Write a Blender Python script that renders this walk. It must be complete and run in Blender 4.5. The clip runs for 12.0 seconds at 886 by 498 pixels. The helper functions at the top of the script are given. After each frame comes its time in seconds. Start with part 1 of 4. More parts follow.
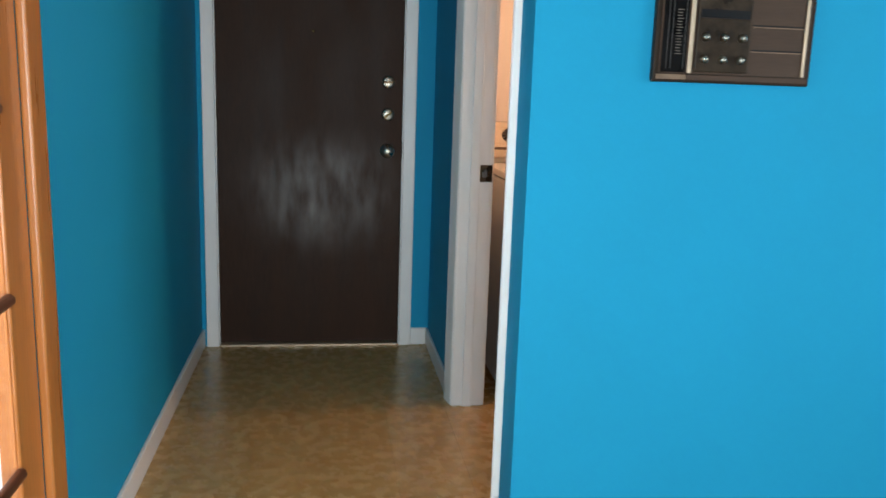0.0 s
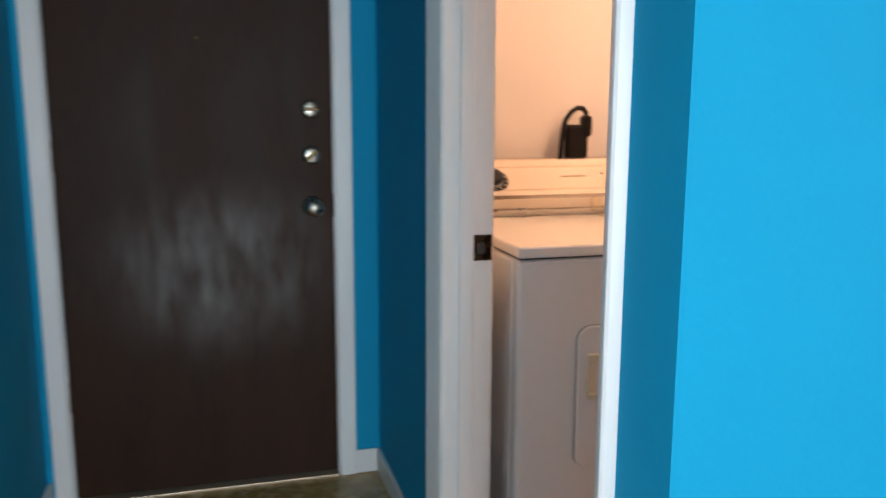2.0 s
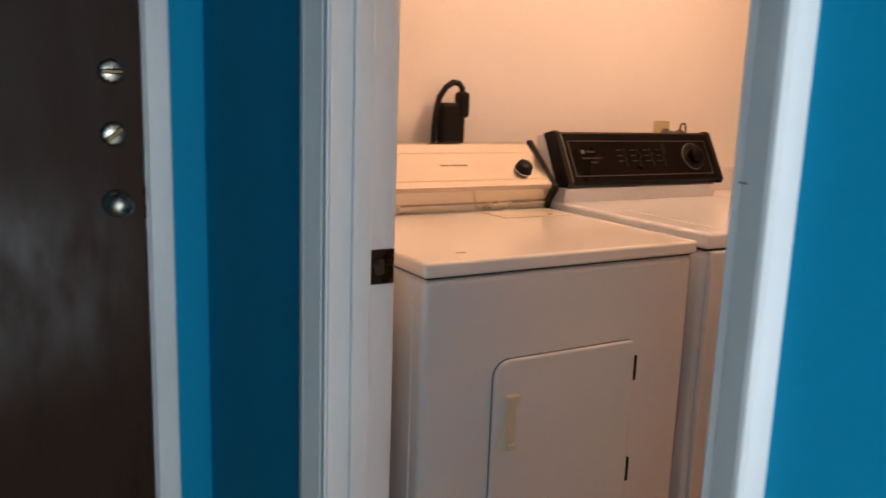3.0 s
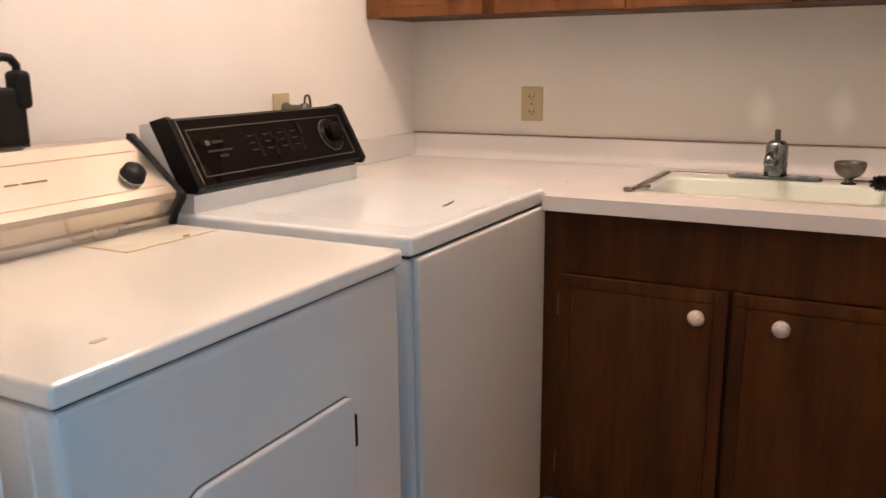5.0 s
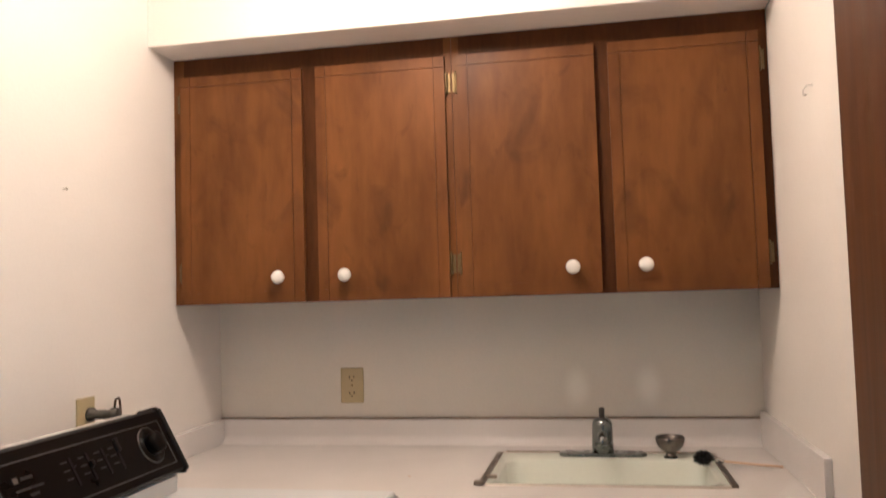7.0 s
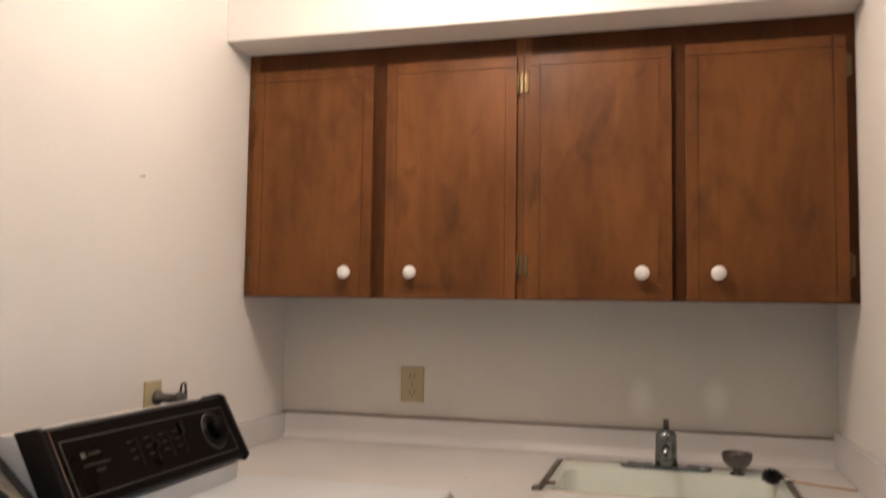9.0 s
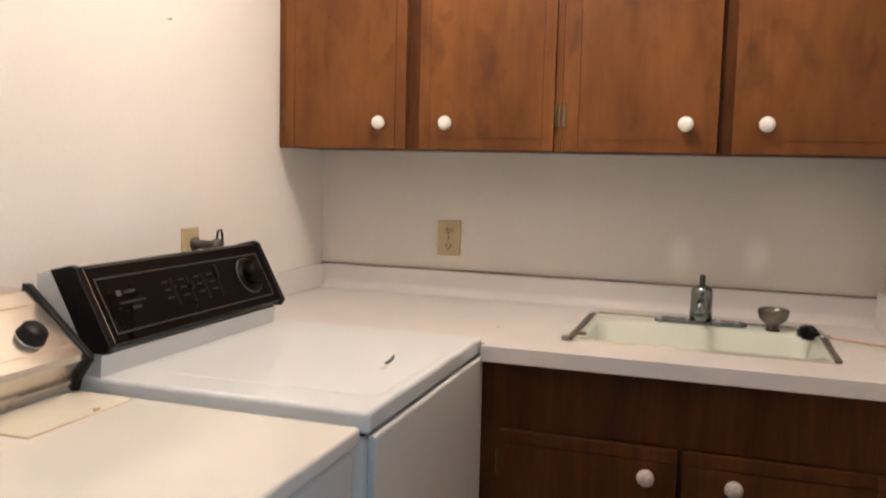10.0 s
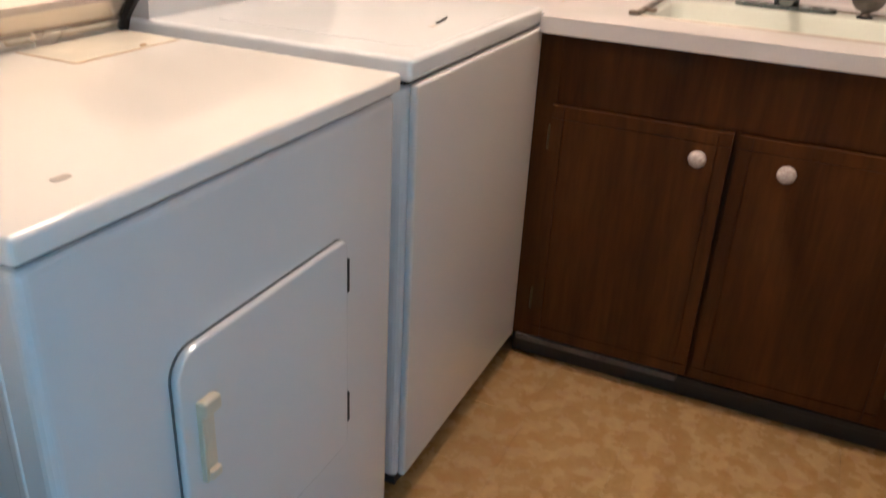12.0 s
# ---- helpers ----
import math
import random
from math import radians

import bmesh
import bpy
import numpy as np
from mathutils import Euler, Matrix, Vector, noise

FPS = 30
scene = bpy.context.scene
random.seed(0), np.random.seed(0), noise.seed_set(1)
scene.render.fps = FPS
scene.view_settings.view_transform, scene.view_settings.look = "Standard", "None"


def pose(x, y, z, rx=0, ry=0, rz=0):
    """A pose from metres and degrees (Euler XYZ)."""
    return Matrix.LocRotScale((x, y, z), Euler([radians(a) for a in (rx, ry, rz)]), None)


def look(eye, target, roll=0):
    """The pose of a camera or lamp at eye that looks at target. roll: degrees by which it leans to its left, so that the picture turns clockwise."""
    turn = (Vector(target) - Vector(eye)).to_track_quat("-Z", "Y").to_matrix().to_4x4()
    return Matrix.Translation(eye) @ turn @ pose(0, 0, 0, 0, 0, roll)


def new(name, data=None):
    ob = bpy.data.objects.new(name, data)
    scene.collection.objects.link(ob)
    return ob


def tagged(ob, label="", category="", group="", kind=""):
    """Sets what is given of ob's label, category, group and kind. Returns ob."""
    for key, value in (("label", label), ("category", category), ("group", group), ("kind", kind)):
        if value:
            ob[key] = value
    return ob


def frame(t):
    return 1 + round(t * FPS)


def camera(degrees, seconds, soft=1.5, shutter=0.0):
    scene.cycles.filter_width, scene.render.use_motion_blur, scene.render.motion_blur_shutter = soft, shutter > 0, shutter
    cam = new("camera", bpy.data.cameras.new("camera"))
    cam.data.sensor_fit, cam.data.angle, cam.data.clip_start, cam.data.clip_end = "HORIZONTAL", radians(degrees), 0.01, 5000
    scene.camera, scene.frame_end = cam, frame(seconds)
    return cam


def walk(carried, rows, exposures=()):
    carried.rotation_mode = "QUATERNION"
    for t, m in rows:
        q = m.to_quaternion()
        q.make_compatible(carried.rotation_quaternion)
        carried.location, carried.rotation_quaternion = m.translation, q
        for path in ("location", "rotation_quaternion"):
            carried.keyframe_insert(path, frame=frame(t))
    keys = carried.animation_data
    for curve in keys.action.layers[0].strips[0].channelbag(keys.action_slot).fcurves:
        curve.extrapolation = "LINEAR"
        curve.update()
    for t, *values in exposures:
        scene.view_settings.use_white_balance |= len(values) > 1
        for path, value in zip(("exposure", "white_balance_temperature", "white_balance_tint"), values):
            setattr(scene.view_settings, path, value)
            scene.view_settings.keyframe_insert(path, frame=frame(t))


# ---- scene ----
cam = camera(56.8, 12.0, soft=1.5, shutter=0.4)
PATH = [
    (0, (0.614, -0.287, 1.226), (0.897, 1.656, 0.848), 1.9),
    (0.3, (0.623, -0.123, 1.235), (0.875, 1.829, 0.881), 1.1),
    (0.5, (0.602, 0.002, 1.257), (0.882, 1.953, 0.917), 0.3),
    (1, (0.6, 0.274, 1.247), (0.855, 2.232, 0.929), 0.5),
    (1.5, (0.612, 0.548, 1.273), (0.786, 2.517, 0.964), 1.3),
    (2, (0.582, 0.875, 1.26), (1.117, 2.773, 0.923), 0.2),
    (2.5, (0.549, 1.157, 1.236), (1.344, 2.951, 0.85), 1.3),
    (3, (0.571, 1.463, 1.235), (1.576, 3.151, 0.861), 2.0),
    (3.5, (0.583, 1.7, 1.236), (1.912, 3.144, 0.852), 1.4),
    (3.7, (0.596, 1.762, 1.244), (2.051, 3.076, 0.848), 1.5),
    (5.3, (0.814, 2.125, 1.246), (2.599, 2.926, 0.828), -0.6),
    (5.5, (0.807, 2.201, 1.279), (2.646, 2.884, 0.893), -0.4),
    (6, (0.801, 2.276, 1.32), (2.74, 2.708, 1.09), 0.2),
    (6.5, (0.801, 2.299, 1.361), (2.774, 2.623, 1.328), -0.6),
    (7, (0.807, 2.277, 1.395), (2.769, 2.647, 1.51), -1.7),
    (7.2, (0.8, 2.288, 1.396), (2.759, 2.657, 1.57), -1.7),
    (8.8, (0.81, 2.28, 1.385), (2.736, 2.773, 1.606), 0.5),
    (9, (0.822, 2.287, 1.371), (2.748, 2.808, 1.508), 0.8),
    (9.5, (0.84, 2.276, 1.357), (2.75, 2.868, 1.328), 1.2),
    (10, (0.868, 2.252, 1.331), (2.755, 2.884, 1.14), 1.4),
    (10.5, (0.883, 2.234, 1.304), (2.734, 2.9, 0.941), 2.5),
    (11, (0.883, 2.227, 1.282), (2.68, 2.919, 0.741), 3.6),
    (11.5, (0.882, 2.219, 1.258), (2.617, 2.935, 0.567), 3.6),
    (12, (0.892, 2.195, 1.224), (2.552, 2.909, 0.368), 3.1),
]
EXPOSURES = [(0.0, 0.20, 6900, 11), (1.0, 0.22, 6700, 11), (1.6, 0.46, 6500, 11), (2.1, 0.27, 6500, 11), (2.5, 0.20, 6300, 11), (3.0, 0.04, 6400, 11), (3.5, -0.02, 6450, 11), (3.8, 0.04, 6100, 10), (5.3, 0.55, 4450, -11), (6.0, 0.40, 4420, -11), (6.5, 0.28, 4400, -11), (7.0, 0.08, 4400, -12), (8.8, -0.30, 4300, -14), (9.0, -0.22, 4290, -14), (9.5, 0.14, 4230, -15), (10.5, 0.34, 4280, -15), (11.3, 0.48, 4340, -13), (12.0, 0.66, 4430, -11)]
walk(cam, [(t, look(e, g, r)) for t, e, g, r in PATH], EXPOSURES)

# ---- world, sun, lamps ----
world = bpy.data.worlds.new("sky")
scene.world = world
world.use_nodes = True
wn = world.node_tree
sky = wn.nodes.new("ShaderNodeTexSky")
sky.sky_type = "NISHITA"
sky.sun_disc = False
sky.sun_elevation, sky.sun_rotation = radians(50), radians(0)
wn.links.new(sky.outputs["Color"], wn.nodes["Background"].inputs["Color"])
wn.nodes["Background"].inputs["Strength"].default_value = 0.12

sun_data = bpy.data.lights.new("sun", "SUN")
sun_data.energy, sun_data.angle, sun_data.color = 4.0, radians(0.5), (1.0, 0.95, 0.87)
sun = new("sun", sun_data)
sun.matrix_world = look((0, 20, 20 * math.tan(radians(50))), (0, 0, 0))


def area_lamp(name, eye, target, sx, sy, watts, colour):
    d = bpy.data.lights.new(name, "AREA")
    d.shape, d.size, d.size_y, d.energy, d.color = "RECTANGLE", sx, sy, watts, colour
    o = new(name, d)
    o.matrix_world = look(eye, target)
    return o


DAY = (0.86, 0.94, 1.0)
EAST_W, SOUTH_W, FRENCH_W, LAMP_W = 45.0, 88.0, 9.0, 38.0
area_lamp("sky_light_east_window", (4.04, -0.30, 1.3), (0, -0.30, 1.3), 2.1, 1.5, EAST_W, DAY)
area_lamp("sky_light_south_window", (0.8, -1.94, 1.0), (0.8, 0, 1.0), 1.3, 1.4, SOUTH_W, DAY)
area_lamp("sky_light_french_door", (-0.066, 0.903, 1.03), (2, 0.903, 1.03), 0.94, 1.98, FRENCH_W, DAY)
lamp_data = bpy.data.lights.new("laundry_bulb", "POINT")
lamp_data.energy, lamp_data.shadow_soft_size, lamp_data.color = LAMP_W, 0.10, (1.0, 0.575, 0.355)
lamp = new("laundry_bulb", lamp_data)
lamp.location = (2.406, 2.76, 2.40)


# ---- materials ----
def mat(name, colour, rough=0.5, metal=0.0, vary=0.12, scale=6.0, fine=90.0, bump=0.1, stretch=(1, 1, 1), dark=None,
        coat=0.0, random_tint=0.0, spec=0.5, rough_vary=0.12, bump_dist=0.002, grain=0.35):
    m = bpy.data.materials.new(name)
    m.use_nodes = True
    nt = m.node_tree
    N, L = nt.nodes, nt.links
    b = N["Principled BSDF"]
    b.inputs["Metallic"].default_value = metal
    b.inputs["Specular IOR Level"].default_value = spec
    b.inputs["Coat Weight"].default_value = coat
    b.inputs["Coat Roughness"].default_value = 0.12
    geo = N.new("ShaderNodeNewGeometry")
    mp = N.new("ShaderNodeMapping")
    mp.inputs["Scale"].default_value = stretch
    L.new(geo.outputs["Position"], mp.inputs["Vector"])
    big = N.new("ShaderNodeTexNoise")
    big.inputs["Scale"].default_value, big.inputs["Detail"].default_value = scale, 4
    small = N.new("ShaderNodeTexNoise")
    small.inputs["Scale"].default_value, small.inputs["Detail"].default_value = fine, 3
    L.new(mp.outputs["Vector"], big.inputs["Vector"])
    L.new(mp.outputs["Vector"], small.inputs["Vector"])
    ramp = N.new("ShaderNodeValToRGB")
    ramp.color_ramp.elements[0].position, ramp.color_ramp.elements[1].position = 0.3, 0.7
    lo = dark if dark else tuple(c * (1 - vary) for c in colour)
    hi = colour if dark else tuple(min(1, c * (1 + vary * 0.5)) for c in colour)
    ramp.color_ramp.elements[0].color = (*lo, 1)
    ramp.color_ramp.elements[1].color = (*hi, 1)
    add = N.new("ShaderNodeMath")
    add.operation = "MULTIPLY_ADD"
    add.inputs[1].default_value, add.inputs[2].default_value = grain, 0.0
    L.new(small.outputs["Fac"], add.inputs[0])
    mix = N.new("ShaderNodeMath")
    mix.operation = "MULTIPLY_ADD"
    mix.inputs[1].default_value = 1 - grain
    L.new(big.outputs["Fac"], mix.inputs[0])
    L.new(add.outputs[0], mix.inputs[2])
    L.new(mix.outputs[0], ramp.inputs["Fac"])
    out = ramp.outputs["Color"]
    if random_tint:
        info = N.new("ShaderNodeObjectInfo")
        hsv = N.new("ShaderNodeHueSaturation")
        mr = N.new("ShaderNodeMapRange")
        mr.inputs["To Min"].default_value, mr.inputs["To Max"].default_value = 1 - random_tint, 1 + random_tint
        L.new(info.outputs["Random"], mr.inputs["Value"])
        L.new(mr.outputs["Result"], hsv.inputs["Value"])
        L.new(out, hsv.inputs["Color"])
        out = hsv.outputs["Color"]
    L.new(out, b.inputs["Base Color"])
    rr = N.new("ShaderNodeMapRange")
    rr.inputs["From Min"].default_value, rr.inputs["From Max"].default_value = 0.3, 0.7
    rr.inputs["To Min"].default_value, rr.inputs["To Max"].default_value = max(0.02, rough - rough_vary), min(1, rough + rough_vary)
    L.new(big.outputs["Fac"], rr.inputs["Value"])
    L.new(rr.outputs["Result"], b.inputs["Roughness"])
    if bump:
        bp = N.new("ShaderNodeBump")
        bp.inputs["Strength"].default_value, bp.inputs["Distance"].default_value = bump, bump_dist
        L.new(small.outputs["Fac"], bp.inputs["Height"])
        L.new(bp.outputs["Normal"], b.inputs["Normal"])
    return m


def glass(name):
    m = bpy.data.materials.new(name)
    m.use_nodes = True
    b = m.node_tree.nodes["Principled BSDF"]
    b.inputs["Base Color"].default_value = (1, 1, 1, 1)
    b.inputs["Roughness"].default_value, b.inputs["Transmission Weight"].default_value, b.inputs["IOR"].default_value = 0.0, 1.0, 1.1
    return m


M = {}
M["blue"] = mat("blue_wall_paint", (0.006, 0.285, 0.478), 0.65, vary=0.05, scale=3, fine=140, bump=0.14, rough_vary=0.05, spec=0.08)
M["white_wall"] = mat("cream_wall_paint", (0.84, 0.80, 0.75), 0.6, vary=0.04, scale=3, fine=120, bump=0.25, rough_vary=0.05)
M["sink_wall"] = mat("cream_wall_paint_pale_spots", (0.80, 0.765, 0.69), 0.5, vary=0.05, scale=3, fine=120, bump=0.25, rough_vary=0.08)
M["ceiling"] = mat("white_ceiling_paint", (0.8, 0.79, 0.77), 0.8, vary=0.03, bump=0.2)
# unseen hall and room ceiling, darkened so that it bounces less light
M["ceiling_dull"] = mat("low_bounce_ceiling_paint", (0.24, 0.225, 0.205), 0.85, vary=0.06, bump=0.2)
M["trim"] = mat("white_gloss_trim_paint", (0.72, 0.72, 0.70), 0.38, vary=0.08, scale=9, fine=60, bump=0.12, stretch=(1, 1, 0.25))
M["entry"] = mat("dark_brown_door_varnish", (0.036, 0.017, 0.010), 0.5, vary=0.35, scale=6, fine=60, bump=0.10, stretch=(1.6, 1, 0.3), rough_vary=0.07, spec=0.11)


EX_WALL = 3.452


def pale_patch(m, centre, size, haze, ragged=0.28, gloss=None):
    """A paler patch round centre, with a ragged streaky edge; gloss gives its own roughness and specular level."""
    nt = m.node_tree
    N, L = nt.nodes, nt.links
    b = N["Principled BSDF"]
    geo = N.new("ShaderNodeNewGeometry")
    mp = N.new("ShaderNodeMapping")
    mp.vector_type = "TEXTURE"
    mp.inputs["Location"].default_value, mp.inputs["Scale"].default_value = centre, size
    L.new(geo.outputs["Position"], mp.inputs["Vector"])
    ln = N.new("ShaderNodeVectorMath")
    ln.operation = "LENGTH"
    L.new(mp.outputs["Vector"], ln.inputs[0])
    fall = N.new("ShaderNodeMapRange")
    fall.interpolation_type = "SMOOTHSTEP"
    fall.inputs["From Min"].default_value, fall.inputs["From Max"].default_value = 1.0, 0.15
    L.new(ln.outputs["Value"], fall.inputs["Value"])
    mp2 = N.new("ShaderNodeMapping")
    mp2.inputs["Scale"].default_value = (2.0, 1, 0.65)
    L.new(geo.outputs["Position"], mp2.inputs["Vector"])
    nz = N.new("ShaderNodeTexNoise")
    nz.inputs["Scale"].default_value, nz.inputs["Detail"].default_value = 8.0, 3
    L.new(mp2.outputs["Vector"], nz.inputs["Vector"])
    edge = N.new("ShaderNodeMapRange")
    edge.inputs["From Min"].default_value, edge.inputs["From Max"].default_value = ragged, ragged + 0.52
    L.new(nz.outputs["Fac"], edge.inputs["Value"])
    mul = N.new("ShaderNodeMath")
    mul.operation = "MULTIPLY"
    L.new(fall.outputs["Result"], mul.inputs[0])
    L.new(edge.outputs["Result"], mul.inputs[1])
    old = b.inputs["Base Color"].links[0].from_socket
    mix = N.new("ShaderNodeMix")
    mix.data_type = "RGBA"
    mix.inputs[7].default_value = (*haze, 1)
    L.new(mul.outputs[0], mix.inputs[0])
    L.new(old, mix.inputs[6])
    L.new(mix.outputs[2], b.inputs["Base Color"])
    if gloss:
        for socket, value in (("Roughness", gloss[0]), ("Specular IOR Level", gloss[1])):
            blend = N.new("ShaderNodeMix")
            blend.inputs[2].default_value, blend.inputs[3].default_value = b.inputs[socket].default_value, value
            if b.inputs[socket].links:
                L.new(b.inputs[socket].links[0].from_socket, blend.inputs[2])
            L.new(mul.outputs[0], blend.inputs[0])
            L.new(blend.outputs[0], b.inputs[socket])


def streaks(m, dark, amount, scale, lo=0.45, hi=0.75):
    """Irregular upright darker streaks, as stain soaks into wood."""
    N, L = m.node_tree.nodes, m.node_tree.links
    b = N["Principled BSDF"]
    geo = N.new("ShaderNodeNewGeometry")
    mp = N.new("ShaderNodeMapping")
    mp.inputs["Scale"].default_value = scale
    L.new(geo.outputs["Position"], mp.inputs["Vector"])
    nz = N.new("ShaderNodeTexNoise")
    nz.inputs["Scale"].default_value, nz.inputs["Detail"].default_value, nz.inputs["Distortion"].default_value = 1.0, 6, 0.8
    L.new(mp.outputs["Vector"], nz.inputs["Vector"])
    mr = N.new("ShaderNodeMapRange")
    mr.inputs["From Min"].default_value, mr.inputs["From Max"].default_value = lo, hi
    mr.inputs["To Max"].default_value = amount
    L.new(nz.outputs["Fac"], mr.inputs["Value"])
    mix = N.new("ShaderNodeMix")
    mix.data_type = "RGBA"
    mix.inputs[7].default_value = (*dark, 1)
    old = b.inputs["Base Color"].links[0].from_socket
    L.new(mr.outputs["Result"], mix.inputs[0])
    L.new(old, mix.inputs[6])
    L.new(mix.outputs[2], b.inputs["Base Color"])


# sheen on the door varnish, put into its colour as a paler patch
pale_patch(M["entry"], (0.60, 3.578, 0.74), (0.52, 1.0, 0.36), (0.062, 0.054, 0.047), 0.26, (0.38, 0.46))
# two paler spots on the wall above the sink
pale_patch(M["sink_wall"], (EX_WALL, 2.357, 1.095), (1.0, 0.055, 0.085), (0.92, 0.90, 0.83), 0.0)
pale_patch(M["sink_wall"], (EX_WALL, 2.137, 1.10), (1.0, 0.055, 0.085), (0.92, 0.90, 0.83), 0.0)
M["orange_wood"] = mat("honey_pine_wood", (0.56, 0.20, 0.045), 0.35, scale=7, fine=60, bump=0.12, stretch=(2.5, 2.5, 0.2), dark=(0.38, 0.12, 0.024), coat=0.15)
M["muntin_wood"] = mat("reddish_brown_stained_wood", (0.20, 0.07, 0.03), 0.4, scale=9, stretch=(2, 0.3, 2), dark=(0.12, 0.035, 0.015))
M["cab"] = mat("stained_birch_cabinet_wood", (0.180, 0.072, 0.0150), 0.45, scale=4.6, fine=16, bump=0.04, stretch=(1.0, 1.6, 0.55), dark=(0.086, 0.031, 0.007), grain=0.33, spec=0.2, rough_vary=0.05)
# door wood darkened for recessed stiles and rails; their shade is in the colour
M["cab_frame"] = mat("shaded_cabinet_frame_wood", (0.098, 0.036, 0.0090), 0.5, scale=4, fine=40, bump=0.06, stretch=(1, 2, 0.4), dark=(0.042, 0.0145, 0.0045), spec=0.12)
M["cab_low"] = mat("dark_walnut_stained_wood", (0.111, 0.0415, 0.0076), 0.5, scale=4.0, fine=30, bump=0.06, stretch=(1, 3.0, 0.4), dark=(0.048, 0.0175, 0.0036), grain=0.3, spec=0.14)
streaks(M["cab"], (0.075, 0.027, 0.007), 0.22, (30, 30, 2.2))
streaks(M["cab"], (0.24, 0.092, 0.019), 0.35, (9, 9, 2.0), 0.5, 0.75)
streaks(M["cab"], (0.042, 0.017, 0.006), 0.55, (6.5, 6.5, 5.0), 0.57, 0.74)
streaks(M["cab"], (0.035, 0.014, 0.005), 0.4, (18, 18, 12), 0.62, 0.80)
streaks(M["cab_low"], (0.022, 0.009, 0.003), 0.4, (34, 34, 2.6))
M["leaf_wood"] = mat("brown_hollow_core_door_veneer", (0.112, 0.045, 0.014), 0.45, scale=4, fine=60, bump=0.06, stretch=(3, 1, 0.15), dark=(0.072, 0.028, 0.009), spec=0.25)
streaks(M["leaf_wood"], (0.035, 0.014, 0.006), 0.5, (50, 20, 2.5))
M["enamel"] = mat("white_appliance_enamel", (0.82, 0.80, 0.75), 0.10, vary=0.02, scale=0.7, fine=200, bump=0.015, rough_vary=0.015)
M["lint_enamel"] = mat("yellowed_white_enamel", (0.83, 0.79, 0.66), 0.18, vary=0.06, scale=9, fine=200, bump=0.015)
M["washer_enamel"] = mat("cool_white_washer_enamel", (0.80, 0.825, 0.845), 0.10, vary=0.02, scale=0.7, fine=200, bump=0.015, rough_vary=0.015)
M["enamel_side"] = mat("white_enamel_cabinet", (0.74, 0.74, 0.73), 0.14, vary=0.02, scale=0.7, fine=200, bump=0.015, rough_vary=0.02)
M["console"] = mat("almond_brushed_console", (0.66, 0.60, 0.52), 0.20, metal=0.92, vary=0.01, scale=1, fine=300, bump=0.0, rough_vary=0.0)
M["silver"] = mat("brushed_silver_trim", (0.62, 0.60, 0.56), 0.22, metal=0.8, vary=0.1, bump=0.02)
M["black"] = mat("black_plastic", (0.009, 0.008, 0.008), 0.4, vary=0.2, bump=0.05, spec=0.2)
M["panel_dark"] = mat("dark_brown_control_panel", (0.0065, 0.0052, 0.0046), 0.32, vary=0.2, bump=0.02, spec=0.08)
M["grey_print"] = mat("grey_printed_marks", (0.15, 0.125, 0.10), 0.5, vary=0.1, bump=0)
M["grey_line"] = mat("grey_border_line", (0.075, 0.067, 0.060), 0.5, vary=0.1, bump=0)
M["badge_grey"] = mat("pale_grey_badge_print", (0.48, 0.43, 0.37), 0.4, vary=0.3, scale=150, bump=0)
M["gap"] = mat("dark_seam_shadow_gasket", (0.02, 0.018, 0.016), 0.8, vary=0.2, bump=0)
M["soft_gap"] = mat("grey_door_seam", (0.16, 0.15, 0.14), 0.8, vary=0.2, bump=0)
M["lam"] = mat("white_laminate_counter", (0.74, 0.71, 0.69), 0.26, vary=0.07, scale=4.0, fine=220, bump=0.01, rough_vary=0.01, grain=0.5)
M["porcelain"] = mat("white_porcelain", (0.82, 0.80, 0.76), 0.12, vary=0.05, scale=40, bump=0.0, coat=0.5)
M["crazed"] = mat("crazed_porcelain", (0.74, 0.70, 0.66), 0.2, vary=0.3, scale=160, fine=300, bump=0.1, dark=(0.42, 0.30, 0.26))
M["sink"] = mat("pale_green_enamel_sink", (0.72, 0.755, 0.67), 0.16, vary=0.05, scale=6, bump=0.0, coat=0.4)
M["steel"] = mat("worn_stainless_steel", (0.30, 0.28, 0.26), 0.34, metal=1.0, vary=0.25, scale=20, bump=0.05)
M["strainer_steel"] = mat("dull_dark_steel", (0.20, 0.175, 0.155), 0.36, metal=1.0, vary=0.3, scale=60, bump=0.05)
M["dull_steel"] = mat("dull_brown_steel_rim", (0.25, 0.21, 0.17), 0.4, metal=0.9, vary=0.3, scale=25, bump=0.05)
M["pale_rim"] = mat("pale_worn_rim", (0.52, 0.47, 0.40), 0.42, metal=0.5, vary=0.25, scale=25, bump=0.05)
M["chrome"] = mat("chrome", (0.24, 0.255, 0.25), 0.27, metal=1.0, vary=0.08, scale=20, bump=0.0, rough_vary=0.05)
M["brass"] = mat("aged_brass", (0.20, 0.145, 0.068), 0.5, metal=1.0, vary=0.3, scale=30, bump=0.05)
M["dark_brass"] = mat("tarnished_brass", (0.20, 0.13, 0.055), 0.25, metal=1.0, vary=0.4, scale=40, bump=0.05)
M["bronze"] = mat("dark_bronze", (0.09, 0.06, 0.035), 0.3, metal=0.9, vary=0.3, scale=30, bump=0.05)
M["bronze_grey"] = mat("dull_grey_valve_metal", (0.13, 0.12, 0.105), 0.5, metal=0.7, vary=0.3, scale=30, bump=0.05)
M["nickel"] = mat("satin_nickel", (0.40, 0.375, 0.31), 0.3, metal=1.0, vary=0.15, scale=40, bump=0.03)
